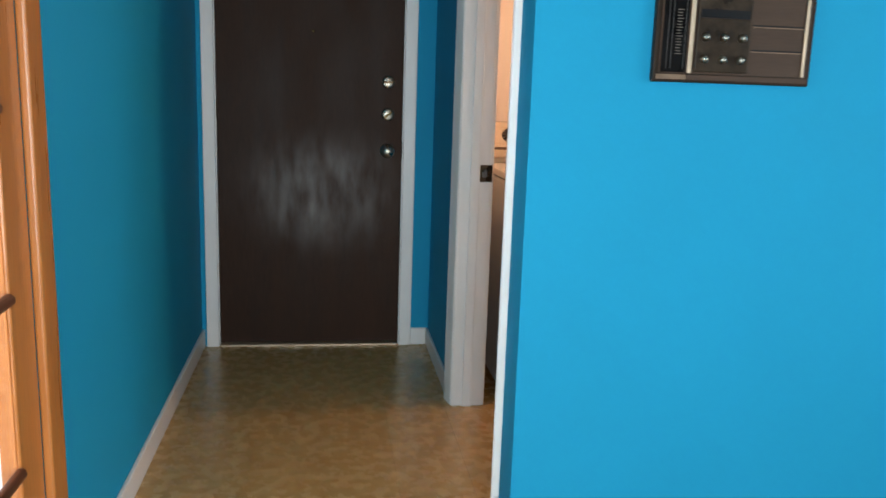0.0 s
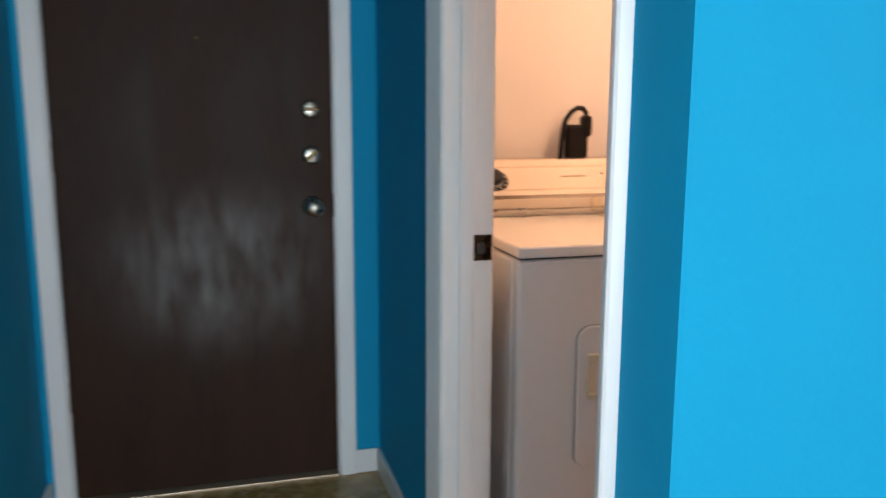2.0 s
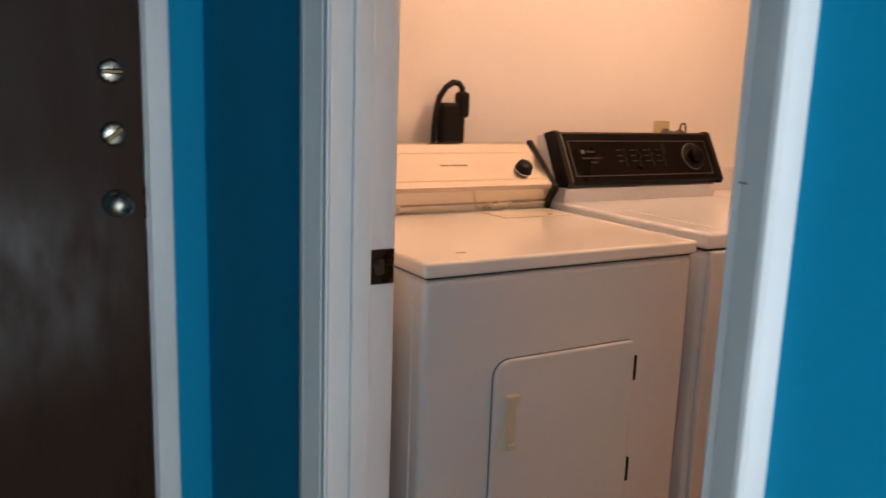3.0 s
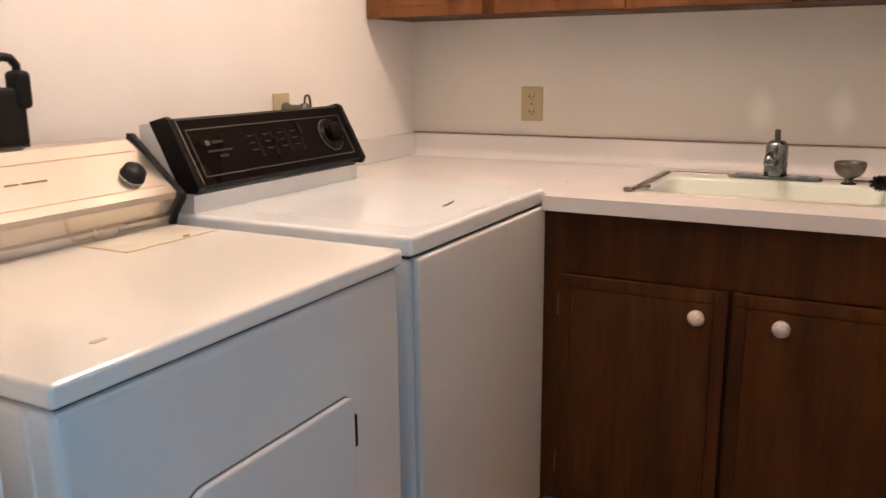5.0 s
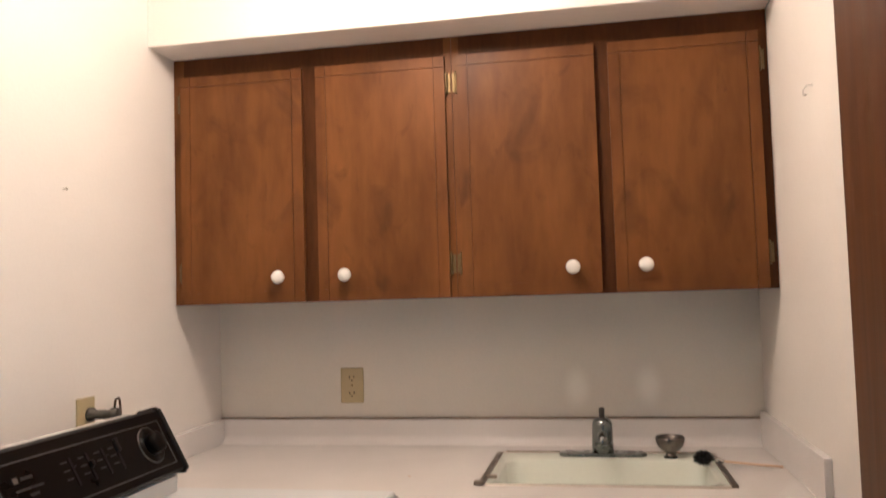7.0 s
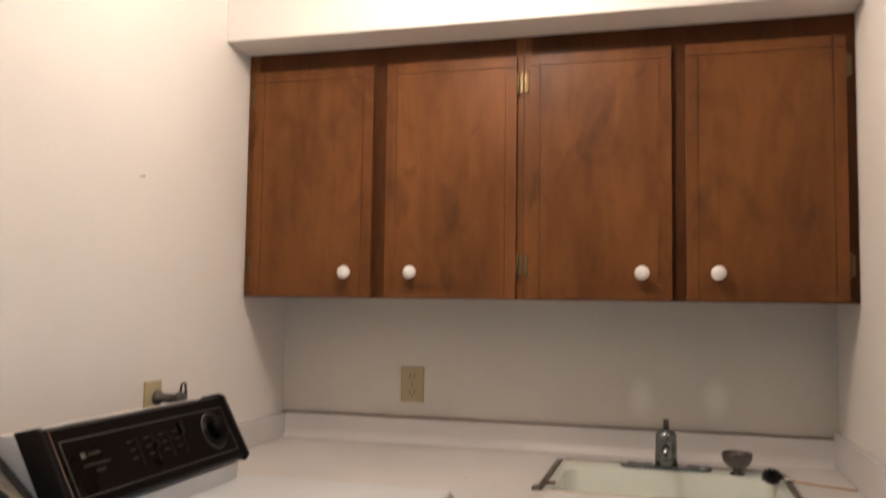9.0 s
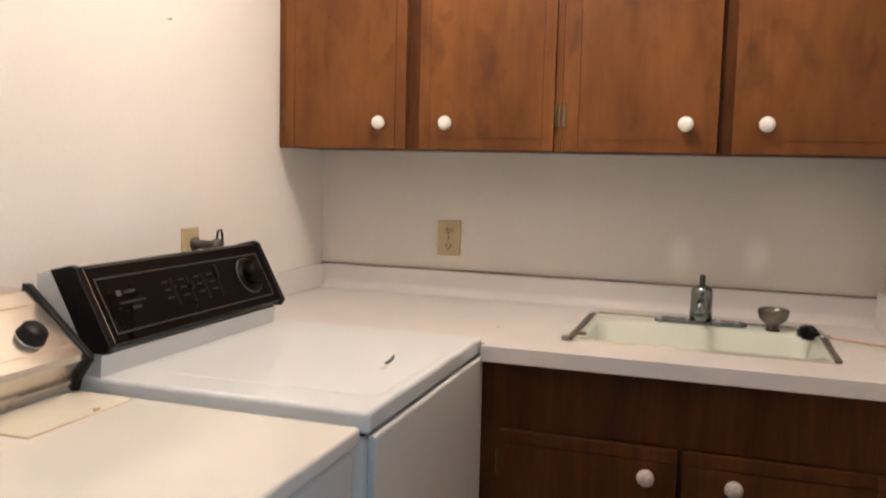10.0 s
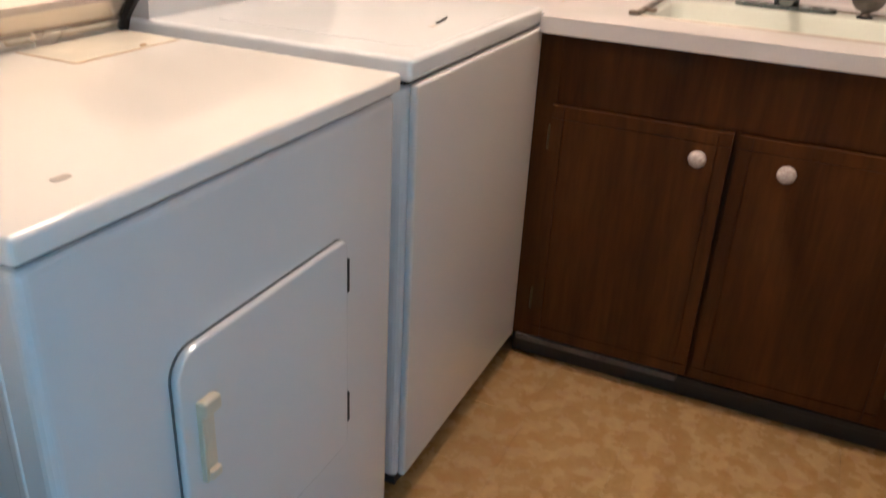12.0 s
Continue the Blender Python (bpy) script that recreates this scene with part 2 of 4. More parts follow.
M["almond"] = mat("almond_plastic", (0.52, 0.44, 0.25), 0.4, vary=0.06, bump=0.02)
M["slot"] = mat("dark_socket_slot", (0.03, 0.025, 0.02), 0.6, bump=0)
M["vent"] = mat("white_painted_metal_vent", (0.80, 0.78, 0.72), 0.45, vary=0.05, bump=0.03)
M["tile"] = mat("tan_vinyl_tile", (0.462, 0.308, 0.118), 0.27, scale=20, fine=70, bump=0.03, dark=(0.315, 0.198, 0.070), random_tint=0.04, rough_vary=0.05, grain=0.25)
streaks(M["tile"], (0.60, 0.44, 0.21), 0.45, (14, 22, 15), 0.46, 0.80)
streaks(M["tile"], (0.27, 0.125, 0.034), 0.62, (24, 19, 20), 0.46, 0.76)
M["grout"] = mat("brown_tile_seam", (0.24, 0.145, 0.06), 0.8, bump=0.1)
M["dusty_edge"] = mat("dusty_grey_vinyl_edge", (0.15, 0.125, 0.105), 0.6, vary=0.5, scale=14, bump=0.1)
M["toe"] = mat("black_vinyl_base", (0.03, 0.027, 0.025), 0.45, vary=0.4, scale=14, bump=0.1)
M["rust"] = mat("rust_stain", (0.46, 0.31, 0.16), 0.7, vary=0.4, scale=60, bump=0.1)
M["caulk"] = mat("grimy_brown", (0.30, 0.235, 0.165), 0.8, vary=0.5, scale=12, bump=0.1)
M["faint_print"] = mat("faint_dark_print", (0.036, 0.031, 0.027), 0.5, vary=0.1, bump=0)
M["carpet"] = mat("grey_beige_carpet", (0.36, 0.345, 0.33), 0.95, vary=0.15, scale=8, fine=250, bump=0.5)
M["bristle"] = mat("black_bristles", (0.015, 0.015, 0.016), 0.6, vary=0.3, bump=0.1)
M["brush_wood"] = mat("pale_wood_handle", (0.56, 0.42, 0.30), 0.5, scale=12, stretch=(1, 0.2, 1), dark=(0.42, 0.28, 0.18))
M["smoked"] = mat("smoked_brown_plastic", (0.028, 0.018, 0.012), 0.4, vary=0.3, bump=0.02, spec=0.12)
M["walnut_face"] = mat("walnut_print_face", (0.066, 0.039, 0.025), 0.45, scale=10, stretch=(0.3, 1, 3), dark=(0.046, 0.027, 0.017), spec=0.2)
M["champagne"] = mat("champagne_metal_strip", (0.50, 0.38, 0.26), 0.4, metal=0.5, vary=0.1, bump=0.02)
M["tan_strip"] = mat("dull_tan_metal_strip", (0.20, 0.125, 0.075), 0.4, metal=0.3, vary=0.3, scale=30, bump=0.02)
M["panel_brown"] = mat("hazy_brown_plastic", (0.050, 0.034, 0.021), 0.35, scale=22, fine=90, bump=0.02, dark=(0.012, 0.008, 0.006), spec=0.12)
M["concrete"] = mat("outdoor_concrete", (0.42, 0.40, 0.37), 0.9, vary=0.2, scale=3, bump=0.4)
M["glass"] = glass("clear_glass")
M["handle"] = mat("ivory_plastic_handle", (0.66, 0.60, 0.45), 0.35, vary=0.08, bump=0.02)


# ---- mesh helpers ----
def box(bm, x0, x1, y0, y1, z0, z1, bevel=0.0, seg=2):
    r = bmesh.ops.create_cube(bm, size=1.0, matrix=Matrix.LocRotScale(((x0 + x1) / 2, (y0 + y1) / 2, (z0 + z1) / 2), None, (x1 - x0, y1 - y0, z1 - z0)))
    if bevel:
        es = list({e for v in r["verts"] for e in v.link_edges})
        bmesh.ops.bevel(bm, geom=es, offset=bevel, segments=seg, profile=0.5, affect="EDGES")
    return bm


AX = {"x": Euler((0, radians(90), 0)), "y": Euler((radians(-90), 0, 0)), "z": Euler((0, 0, 0))}


def lathe(bm, centre, profile, axis="z", steps=24, m=None):
    """Turn a profile of (radius, height) round an axis through centre."""
    t = m if m else Matrix.LocRotScale(centre, AX[axis], None)
    rings = []
    for r, h in profile:
        rings.append([bm.verts.new(t @ Vector((r * math.cos(2 * math.pi * i / steps), r * math.sin(2 * math.pi * i / steps), h))) for i in range(steps)])
    for a, b in zip(rings, rings[1:]):
        for i in range(steps):
            bm.faces.new((a[i], a[(i + 1) % steps], b[(i + 1) % steps], b[i])).smooth = True
    bm.faces.new(list(reversed(rings[0])))
    bm.faces.new(rings[-1])
    return bm


def tube(bm, pts, r, steps=10):
    pts = [Vector(p) for p in pts]
    rings = []
    for i, p in enumerate(pts):
        d = (pts[min(i + 1, len(pts) - 1)] - pts[max(i - 1, 0)]).normalized()
        q = d.to_track_quat("Z", "Y")
        rings.append([bm.verts.new(p + q @ Vector((r * math.cos(2 * math.pi * k / steps), r * math.sin(2 * math.pi * k / steps), 0))) for k in range(steps)])
    for a, b in zip(rings, rings[1:]):
        for k in range(steps):
            bm.faces.new((a[k], a[(k + 1) % steps], b[(k + 1) % steps], b[k])).smooth = True
    bm.faces.new(list(reversed(rings[0])))
    bm.faces.new(rings[-1])
    return bm


def prism(bm, outline, axis, a0, a1, bevel=0.0):
    """Extrude an outline of two coordinates (the other two axes, in order) from a0 to a1 along axis."""
    def at(p, a):
        return {"x": (a, p[0], p[1]), "y": (p[0], a, p[1]), "z": (p[0], p[1], a)}[axis]
    lo = [bm.verts.new(at(p, a0)) for p in outline]
    hi = [bm.verts.new(at(p, a1)) for p in outline]
    n = len(outline)
    fs = [bm.faces.new(lo), bm.faces.new(list(reversed(hi)))]
    for i in range(n):
        fs.append(bm.faces.new((lo[i], hi[i], hi[(i + 1) % n], lo[(i + 1) % n])))
    bmesh.ops.recalc_face_normals(bm, faces=fs)
    if bevel:
        es = list({e for f in fs[:2] for e in f.edges})
        bmesh.ops.bevel(bm, geom=es, offset=bevel, segments=2, profile=0.5, affect="EDGES")
    return bm


def rrect(x0, x1, z0, z1, radii, n=6):
    """Rounded rectangle; radii at the corners x0z0, x1z0, x1z1, x0z1."""
    pts = []
    for (cx, cz, s), r in zip(((x0, z0, 180), (x1, z0, 270), (x1, z1, 0), (x0, z1, 90)), radii):
        ox, oz = (cx + r if cx == x0 else cx - r), (cz + r if cz == z0 else cz - r)
        for k in range(n + 1):
            a = radians(s + 90 * k / n)
            pts.append((ox + r * math.cos(a), oz + r * math.sin(a)))
    return pts


def mesh_of(name, bm, material):
    me = bpy.data.meshes.new(name)
    bmesh.ops.recalc_face_normals(bm, faces=bm.faces[:])
    bm.to_mesh(me)
    bm.free()
    for k in (material if isinstance(material, (list, tuple)) else [material]):
        me.materials.append(M[k] if isinstance(k, str) else k)
    return me


def thing(name, at, label, category, group="", kind=""):
    o = new(name)
    o.location = at
    o.empty_display_size = 0.05
    bpy.context.view_layer.update()
    return tagged(o, label, category, group, kind)


def part(name, bm, material, parent, label=""):
    o = new(name, mesh_of(name, bm, material))
    o.parent = parent
    base = Matrix.Identity(4)
    p = parent
    if p.type == "EMPTY":
        base = Matrix.Translation(p.location)
    o.matrix_parent_inverse = base.inverted()
    return tagged(o, label) if label else o


def solid(name, bm, material, label, category, kind="", group=""):
    return tagged(new(name, mesh_of(name, bm, material)), label, category, group, kind)


def B(*a, **k):
    return box(bmesh.new(), *a, **k)


# ---- the setting ----
LX, RX, WX = 0.038, 1.112, 1.225      # hall walls and the laundry side of the partition
EX, NY, SY, BY = 3.452, 3.565, 1.797, 1.715   # laundry east, north and south faces, blue wall face
HC = 2.52


def wall(name, boxes, mats, pick, label):
    bm = bmesh.new()
    for b in boxes:
        box(bm, *b)
    bmesh.ops.recalc_face_normals(bm, faces=bm.faces[:])
    for f in bm.faces:
        f.material_index = pick(f.normal, f.calc_center_median())
    return solid(name, bm, mats, label, "wall", "structure")


wall("wall_west", [(-0.072, LX, -1.9, 0.42, 0, HC), (-0.072, LX, 0.42, 1.385, 2.06, HC), (-0.072, LX, 1.385, NY, 0, HC)], ["blue", "white_wall"],
     lambda n, c: 0 if n.x > 0.5 else 1, "bright blue painted wall with a glazed door opening")
wall("wall_north_hall", [(-0.072, 0.115, NY, 3.70, 0, HC), (0.115, 0.970, NY, 3.70, 2.05, HC), (0.970, 1.17, NY, 3.70, 0, HC)], ["blue", "white_wall"],
     lambda n, c: 0 if n.y < -0.5 else 1, "bright blue painted wall round the entry door")
wall("wall_north_laundry", [(1.17, 3.57, NY, 3.70, 0, HC)], ["white_wall"], lambda n, c: 0, "cream painted laundry wall behind the machines")
wall("wall_partition", [(RX, WX, BY, 1.897, 0, HC), (RX, WX, 1.897, 2.769, 2.05, HC), (RX, WX, 2.769, NY, 0, HC)], ["blue", "white_wall"],
     lambda n, c: 1 if n.x > 0.5 else 0, "blue painted partition with the laundry doorway")
wall("wall_south_laundry", [(WX, 4.0, BY, SY, 0, HC)], ["blue", "white_wall"],
     lambda n, c: 0 if n.y < -0.5 else 1, "wall painted bright blue on the hall side")
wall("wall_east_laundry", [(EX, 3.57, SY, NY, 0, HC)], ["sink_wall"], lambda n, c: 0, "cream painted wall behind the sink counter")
wall("wall_east_room", [(4.0, 4.12, -1.9, -1.4, 0, HC), (4.0, 4.12, 0.8, SY, 0, HC), (4.0, 4.12, -1.4, 0.8, 0, 0.5), (4.0, 4.12, -1.4, 0.8, 2.1, HC)],
     ["blue"], lambda n, c: 0, "blue painted wall with a wide window")
wall("wall_south_room", [(-0.072, 0.1, -2.02, -1.9, 0, HC), (1.5, 4.12, -2.02, -1.9, 0, HC), (0.1, 1.5, -2.02, -1.9, 0, 0.25), (0.1, 1.5, -2.02, -1.9, 1.75, HC)],
     ["blue"], lambda n, c: 0, "blue painted wall with a tall window")
solid("ceiling_room", B(-0.072, 4.12, -2.02, BY, HC, HC + 0.1), "ceiling_dull", "unseen ceiling, darkened to cut bounced light", "ceiling", "structure")
solid("ceiling_hall", B(-0.072, 1.17, BY, 3.70, HC, HC + 0.1), "ceiling_dull", "unseen entry hall ceiling, darkened to cut bounced light", "ceiling", "structure")
solid("ceiling_laundry", B(1.17, 4.12, BY, 3.70, HC, HC + 0.1), "ceiling", "plain white painted ceiling of the laundry", "ceiling", "structure")
solid("floor", B(-0.072, 4.12, -2.02, 3.70, -0.12, -0.003), "grout", "tan vinyl tile floor with thin brown seams", "floor", "structure")
floor = bpy.data.objects["floor"]
solid("ground", B(-40, 40, -40, 40, -0.40, -0.20), "concrete", "pale concrete ground outdoors", "ground", "structure")
solid("ceiling_soffit", B(3.0, EX, SY, NY, 2.158, HC, bevel=0.003), "white_wall", "cream painted soffit box above the wall cabinets", "soffit", "structure")
for nm, o in (("baseboard_west", (LX, LX + 0.014, 1.474, NY, 0, 0.083)), ("baseboard_north", (1.026, RX - 0.012, NY - 0.012, NY, 0, 0.085)),
              ("baseboard_partition", (RX - 0.012, RX, 2.848, NY, 0, 0.083)), ("baseboard_corner", (RX - 0.012, RX, BY, 1.853, 0, 0.083)),
              ("baseboard_room", (RX - 0.012, 4.0, BY - 0.012, BY, 0, 0.083))):
    solid(nm, B(*o, bevel=0.004), "trim", "white painted wooden baseboard along the floor", "baseboard", "structure")


def window(name, x0, x1, y0, y1, z0, z1, label):
    w = thing(name, ((x0 + x1) / 2, (y0 + y1) / 2, z0), label, "window", kind="structure")
    if x1 - x0 < y1 - y0:
        for a, b in ((y0, y0 + 0.05), ((y0 + y1) / 2 - 0.025, (y0 + y1) / 2 + 0.025), (y1 - 0.05, y1)):
            part("window_frame", B(x0, x1, a, b, z0, z1), "trim", w)
        for a, b in ((z0, z0 + 0.05), (z1 - 0.05, z1)):
            part("window_frame", B(x0 + 0.004, x1 - 0.004, y0 + 0.05, (y0 + y1) / 2 - 0.025, a, b), "trim", w)
            part("window_frame", B(x0 + 0.004, x1 - 0.004, (y0 + y1) / 2 + 0.025, y1 - 0.05, a, b), "trim", w)
    else:
        for a, b in ((x0, x0 + 0.05), ((x0 + x1) / 2 - 0.025, (x0 + x1) / 2 + 0.025), (x1 - 0.05, x1)):
            part("window_frame", B(a, b, y0, y1, z0, z1), "trim", w)
        for a, b in ((z0, z0 + 0.05), (z1 - 0.05, z1)):
            part("window_frame", B(x0 + 0.05, (x0 + x1) / 2 - 0.025, y0 + 0.004, y1 - 0.004, a, b), "trim", w)
            part("window_frame", B((x0 + x1) / 2 + 0.025, x1 - 0.05, y0 + 0.004, y1 - 0.004, a, b), "trim", w)
    return w


window("window_1", 4.05, 4.10, -1.4, 0.8, 0.5, 2.1, "white framed wide window letting in daylight")
window("window_2", 0.1, 1.5, -2.00, -1.95, 0.25, 1.75, "white framed tall window letting in daylight")

# ---- entry door ----
door = thing("door_1", (0.54, 3.6, 0), "closed dark brown flush entry door with two deadbolts and knob", "door", kind="structure")
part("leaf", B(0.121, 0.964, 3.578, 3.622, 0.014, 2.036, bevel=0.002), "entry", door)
part("threshold", B(0.122, 0.963, 3.545, 3.66, -0.001, 0.010, bevel=0.003), "champagne", door, "thin pale metal threshold strip")
for z in (0.355, 1.114, 1.86):
    h = part("hinge", B(0.112, 0.124, 3.568, 3.580, z - 0.048, z + 0.048, bevel=0.002), "bronze", door, "dark bronze hinge")
for z, style in ((1.258, 0), (1.110, 1)):
    bolt = bmesh.new()
    lathe(bolt, (0.896, 3.578, z), [(0.030, 0), (0.030, -0.006), (0.026, -0.012), (0.021, -0.014), (0.001, -0.0145)], "y")
    d = part("deadbolt", bolt, "nickel", door, "satin nickel deadbolt rose")
    if style == 0:
        part("thumb_turn", B(0.872, 0.920, 3.552, 3.566, z - 0.006, z + 0.006, bevel=0.003), "bronze", d)
    else:
        t = bmesh.new()
        box(t, -0.024, 0.024, -0.006, 0.006, -0.006, 0.006, bevel=0.003)
        bmesh.ops.transform(t, matrix=pose(0.896, 3.559, z, 0, -40, 0), verts=t.verts[:])
        part("thumb_turn", t, "brass", d)
k = bmesh.new()
lathe(k, (0.897, 3.578, 0.943), [(0.034, 0), (0.034, -0.005), (0.028, -0.011), (0.013, -0.016), (0.012, -0.034), (0.022, -0.042), (0.029, -0.053), (0.028, -0.066), (0.018, -0.073), (0.001, -0.075)], "y")
part("door_knob", k, "nickel", door, "round worn nickel door knob")
part("latch_plate", B(0.9632, 0.9680, 3.566, 3.577, 0.905, 0.985, bevel=0.001), "black", door)
p = bmesh.new()
lathe(p, (0.552, 3.578, 1.474), [(0.006, 0), (0.006, -0.003), (0.001, -0.0035)], "y", 12)
part("peephole", p, "brass", door)
casing = thing("entry_door_casing", (0.54, 3.56, 0), "white painted wooden casing round the entry door", "door casing", kind="structure")
part("side_casing", B(0.060, 0.1155, 3.547, NY, 0.0, 2.105, bevel=0.004), "trim", casing)
part("side_casing", B(0.9695, 1.026, 3.547, NY, 0.0, 2.105, bevel=0.004), "trim", casing)
part("head_casing", B(0.1155, 0.9695, 3.547, NY, 2.045, 2.105, bevel=0.004), "trim", casing)
for x0, x1 in ((0.105, 0.1195), (0.9655, 0.981)):
    part("jamb", B(x0, x1, NY + 0.0005, 3.66, 0, 2.045), "trim", casing)
part("jamb", B(0.1195, 0.9655, NY + 0.0005, 3.66, 2.038, 2.052), "trim", casing)
for x0, x1 in ((0.1196, 0.134), (0.951, 0.9654)):
    part("door_stop", B(x0, x1, 3.6225, 3.640, 0, 2.038), "trim", casing)
part("door_stop", B(0.134, 0.951, 3.6225, 3.640, 2.024, 2.038), "trim", casing)
part("sill", B(0.134, 0.951, 3.6225, 3.66, 0.0101, 0.030), "trim", casing)

# ---- laundry doorway ----
frame2 = thing("laundry_door_frame", (1.17, 2.33, 0), "white painted door frame with casing of the laundry doorway", "door frame", kind="structure")
part("jamb", B(RX - 0.002, WX + 0.004, 2.751, 2.769, 0, 2.05, bevel=0.002), "trim", frame2)
part("jamb", B(RX - 0.002, WX + 0.004, 1.897, 1.915, 0, 2.05, bevel=0.002), "trim", frame2)
part("head_jamb", B(RX - 0.002, WX + 0.004, 1.915, 2.751, 2.032, 2.05, bevel=0.002), "trim", frame2)
part("door_stop", B(1.150, 1.186, 2.740, 2.751, 0, 2.032, bevel=0.003), "trim", frame2)
part("door_stop", B(1.150, 1.186, 1.915, 1.926, 0, 2.032, bevel=0.003), "trim", frame2)
FAR = [(0, 2.757), (0.006, 2.757), (0.0065, 2.772), (0.0085, 2.7745), (0.0085, 2.778), (0.0185, 2.822), (0.0185, 2.826), (0.020, 2.828), (0.020, 2.844), (0.018, 2.846), (0, 2.846)]
NEAR = [(0, 1.899), (0.009, 1.899), (0.021, 1.868), (0.021, 1.863), (0.017, 1.859), (0, 1.854)]
INSIDE = [[(0, y0), (0.014, y0), (0.016, y0 + s * 0.002), (0.016, y1 - s * 0.002), (0.014, y1), (0, y1)] for y0, y1, s in ((2.757, 2.846, 1), (1.899, 1.861, -1))]
for wx, d, (far, near) in ((RX, -1, (FAR, NEAR)), (WX, 1, INSIDE)):
    for outline in (far, near):
        part("side_casing", prism(bmesh.new(), [(wx + d * a, b) for a, b in outline], "z", 0, 2.11), "trim", frame2)
    part("head_casing", prism(bmesh.new(), [(wx, 2.045), (wx + d * 0.008, 2.045), (wx + d * 0.019, 2.096), (wx + d * 0.019, 2.11), (wx, 2.11)], "y", 1.899, 2.757), "trim", frame2)
st = part("strike_plate", B(1.188, WX + 0.010, 2.7485, 2.7515, 0.894, 0.958, bevel=0.001), "bronze", frame2, "dark bronze strike plate")
part("latch_hole", prism(bmesh.new(), rrect(1.196, 1.215, 0.911, 0.941, [0.006] * 4, 3), "y", 2.7476, 2.7484), "chrome", st)

leaf = thing("door_2", (1.235, 1.927, 0), "brown wood veneer laundry door standing open", "door", kind="structure")
part("leaf", B(1.236, 2.062, 1.892, 1.927, 0.012, 2.028, bevel=0.002), "leaf_wood", leaf)
for s, y in ((1, 1.927), (-1, 1.892)):
    k = bmesh.new()
    lathe(k, (1.998, y, 0.928), [(0.033, 0), (0.033, s * 0.005), (0.026, s * 0.011), (0.012, s * 0.015), (0.011, s * 0.030), (0.020, s * 0.037), (0.028, s * 0.047), (0.028, s * 0.058), (0.02, s * 0.066), (0.001, s * 0.068)], "y")
    part("door_knob", k, "dark_brass", leaf, "dark aged brass door knob")
for z in (0.25, 1.02, 1.80):
    h = bmesh.new()
    lathe(h, (1.241, 1.934, z - 0.045), [(0.006, 0), (0.006, 0.09)], "z", 10)
    part("hinge", h, "bronze", leaf)

# ---- glazed door in the west wall ----
fd = thing("door_3", (-0.01, 0.9, 0), "honey pine glazed door with muntins and bright panes", "door", kind="structure")
for y0, y1 in ((1.386, 1.473), (0.330, 0.4195)):
    c = bmesh.new()
    box(c, LX, LX + 0.020, y0, y1, 0, 2.15, bevel=0.006, seg=3)
    part("side_casing", c, "orange_wood", fd)
part("head_casing", B(LX, LX + 0.020, 0.418, 1.386, 2.05, 2.15, bevel=0.006, seg=3), "orange_wood", fd)
for y0, y1 in ((1.267, 1.3855), (0.4195, 0.525)):
    part("stile", B(0.000, 0.040, y0, y1, 0.012, 2.045, bevel=0.005, seg=3), "orange_wood", fd)
part("bottom_rail", B(0.0005, 0.0395, 0.525, 1.267, 0.012, 0.20, bevel=0.004), "orange_wood", fd)
part("top_rail", B(0.0005, 0.0395, 0.525, 1.267, 1.93, 2.045, bevel=0.004), "orange_wood", fd)
for z in (0.480, 0.823, 1.171, 1.519):
    mb = bmesh.new()
    tube(mb, [(0.038, 0.525, z), (0.038, 0.905, z), (0.038, 1.267, z)], 0.0125, 12)
    part("muntin", mb, "muntin_wood", fd, "reddish brown rounded muntin bar")
part("muntin", B(0.0345, 0.044, 0.895, 0.915, 0.20, 1.93, bevel=0.004), "muntin_wood", fd, "reddish brown upright muntin bar")
zs = [0.20, 0.480, 0.823, 1.171, 1.519, 1.93]
for z0, z1 in zip(zs, zs[1:]):
    for y0, y1 in ((0.525, 0.895), (0.915, 1.267)):
        g = part("pane", B(0.030, 0.034, y0, y1, z0 + 0.002, z1 - 0.002), "glass", fd)
        g.visible_shadow = False

# ---- intercom on the blue wall ----
ic = thing("wall_intercom", (1.62, BY, 1.267), "old brown wall intercom panel with six small bright knobs", "intercom")
IY = BY - 0.022
part("housing", B(1.411, 1.828, IY, BY, 1.267, 1.494, bevel=0.004), "smoked", ic)
part("face_panel", B(1.424, 1.815, IY - 0.003, IY, 1.289, 1.478), "walnut_face", ic)
part("tuner_window", B(1.428, 1.492, IY - 0.006, IY - 0.003, 1.291, 1.476, bevel=0.001), "panel_dark", ic, "dark tuning dial window")
for i in range(16):
    part("tuning_mark", B(1.462, 1.474 + 0.004 * (i % 3 == 0), IY - 0.0066, IY - 0.0060, 1.335 + i * 0.007, 1.3365 + i * 0.007), "grey_print", ic)
part("trim_strip", B(1.496, 1.507, IY - 0.010, IY - 0.003, 1.289, 1.478, bevel=0.003), "champagne", ic, "champagne metal strip")
part("trim_strip", B(1.800, 1.808, IY - 0.008, IY - 0.003, 1.289, 1.478, bevel=0.002), "champagne", ic, "champagne metal strip")
for z0, z1 in ((1.274, 1.286), (1.480, 1.492)):
    part("edge_strip", B(1.420, 1.497, IY - 0.002, IY, z0, z1), "tan_strip", ic)
    part("edge_strip", B(1.500, 1.820, IY - 0.0015, IY, z0, z1), "walnut_face", ic)
part("control_panel", B(1.513, 1.655, IY - 0.010, IY - 0.003, 1.293, 1.474, bevel=0.004), "panel_brown", ic)
for xs in (1.440, 1.451, 1.484):
    part("dial_line", B(xs, xs + 0.0016, IY - 0.0066, IY - 0.0060, 1.300, 1.470), "faint_print", ic)
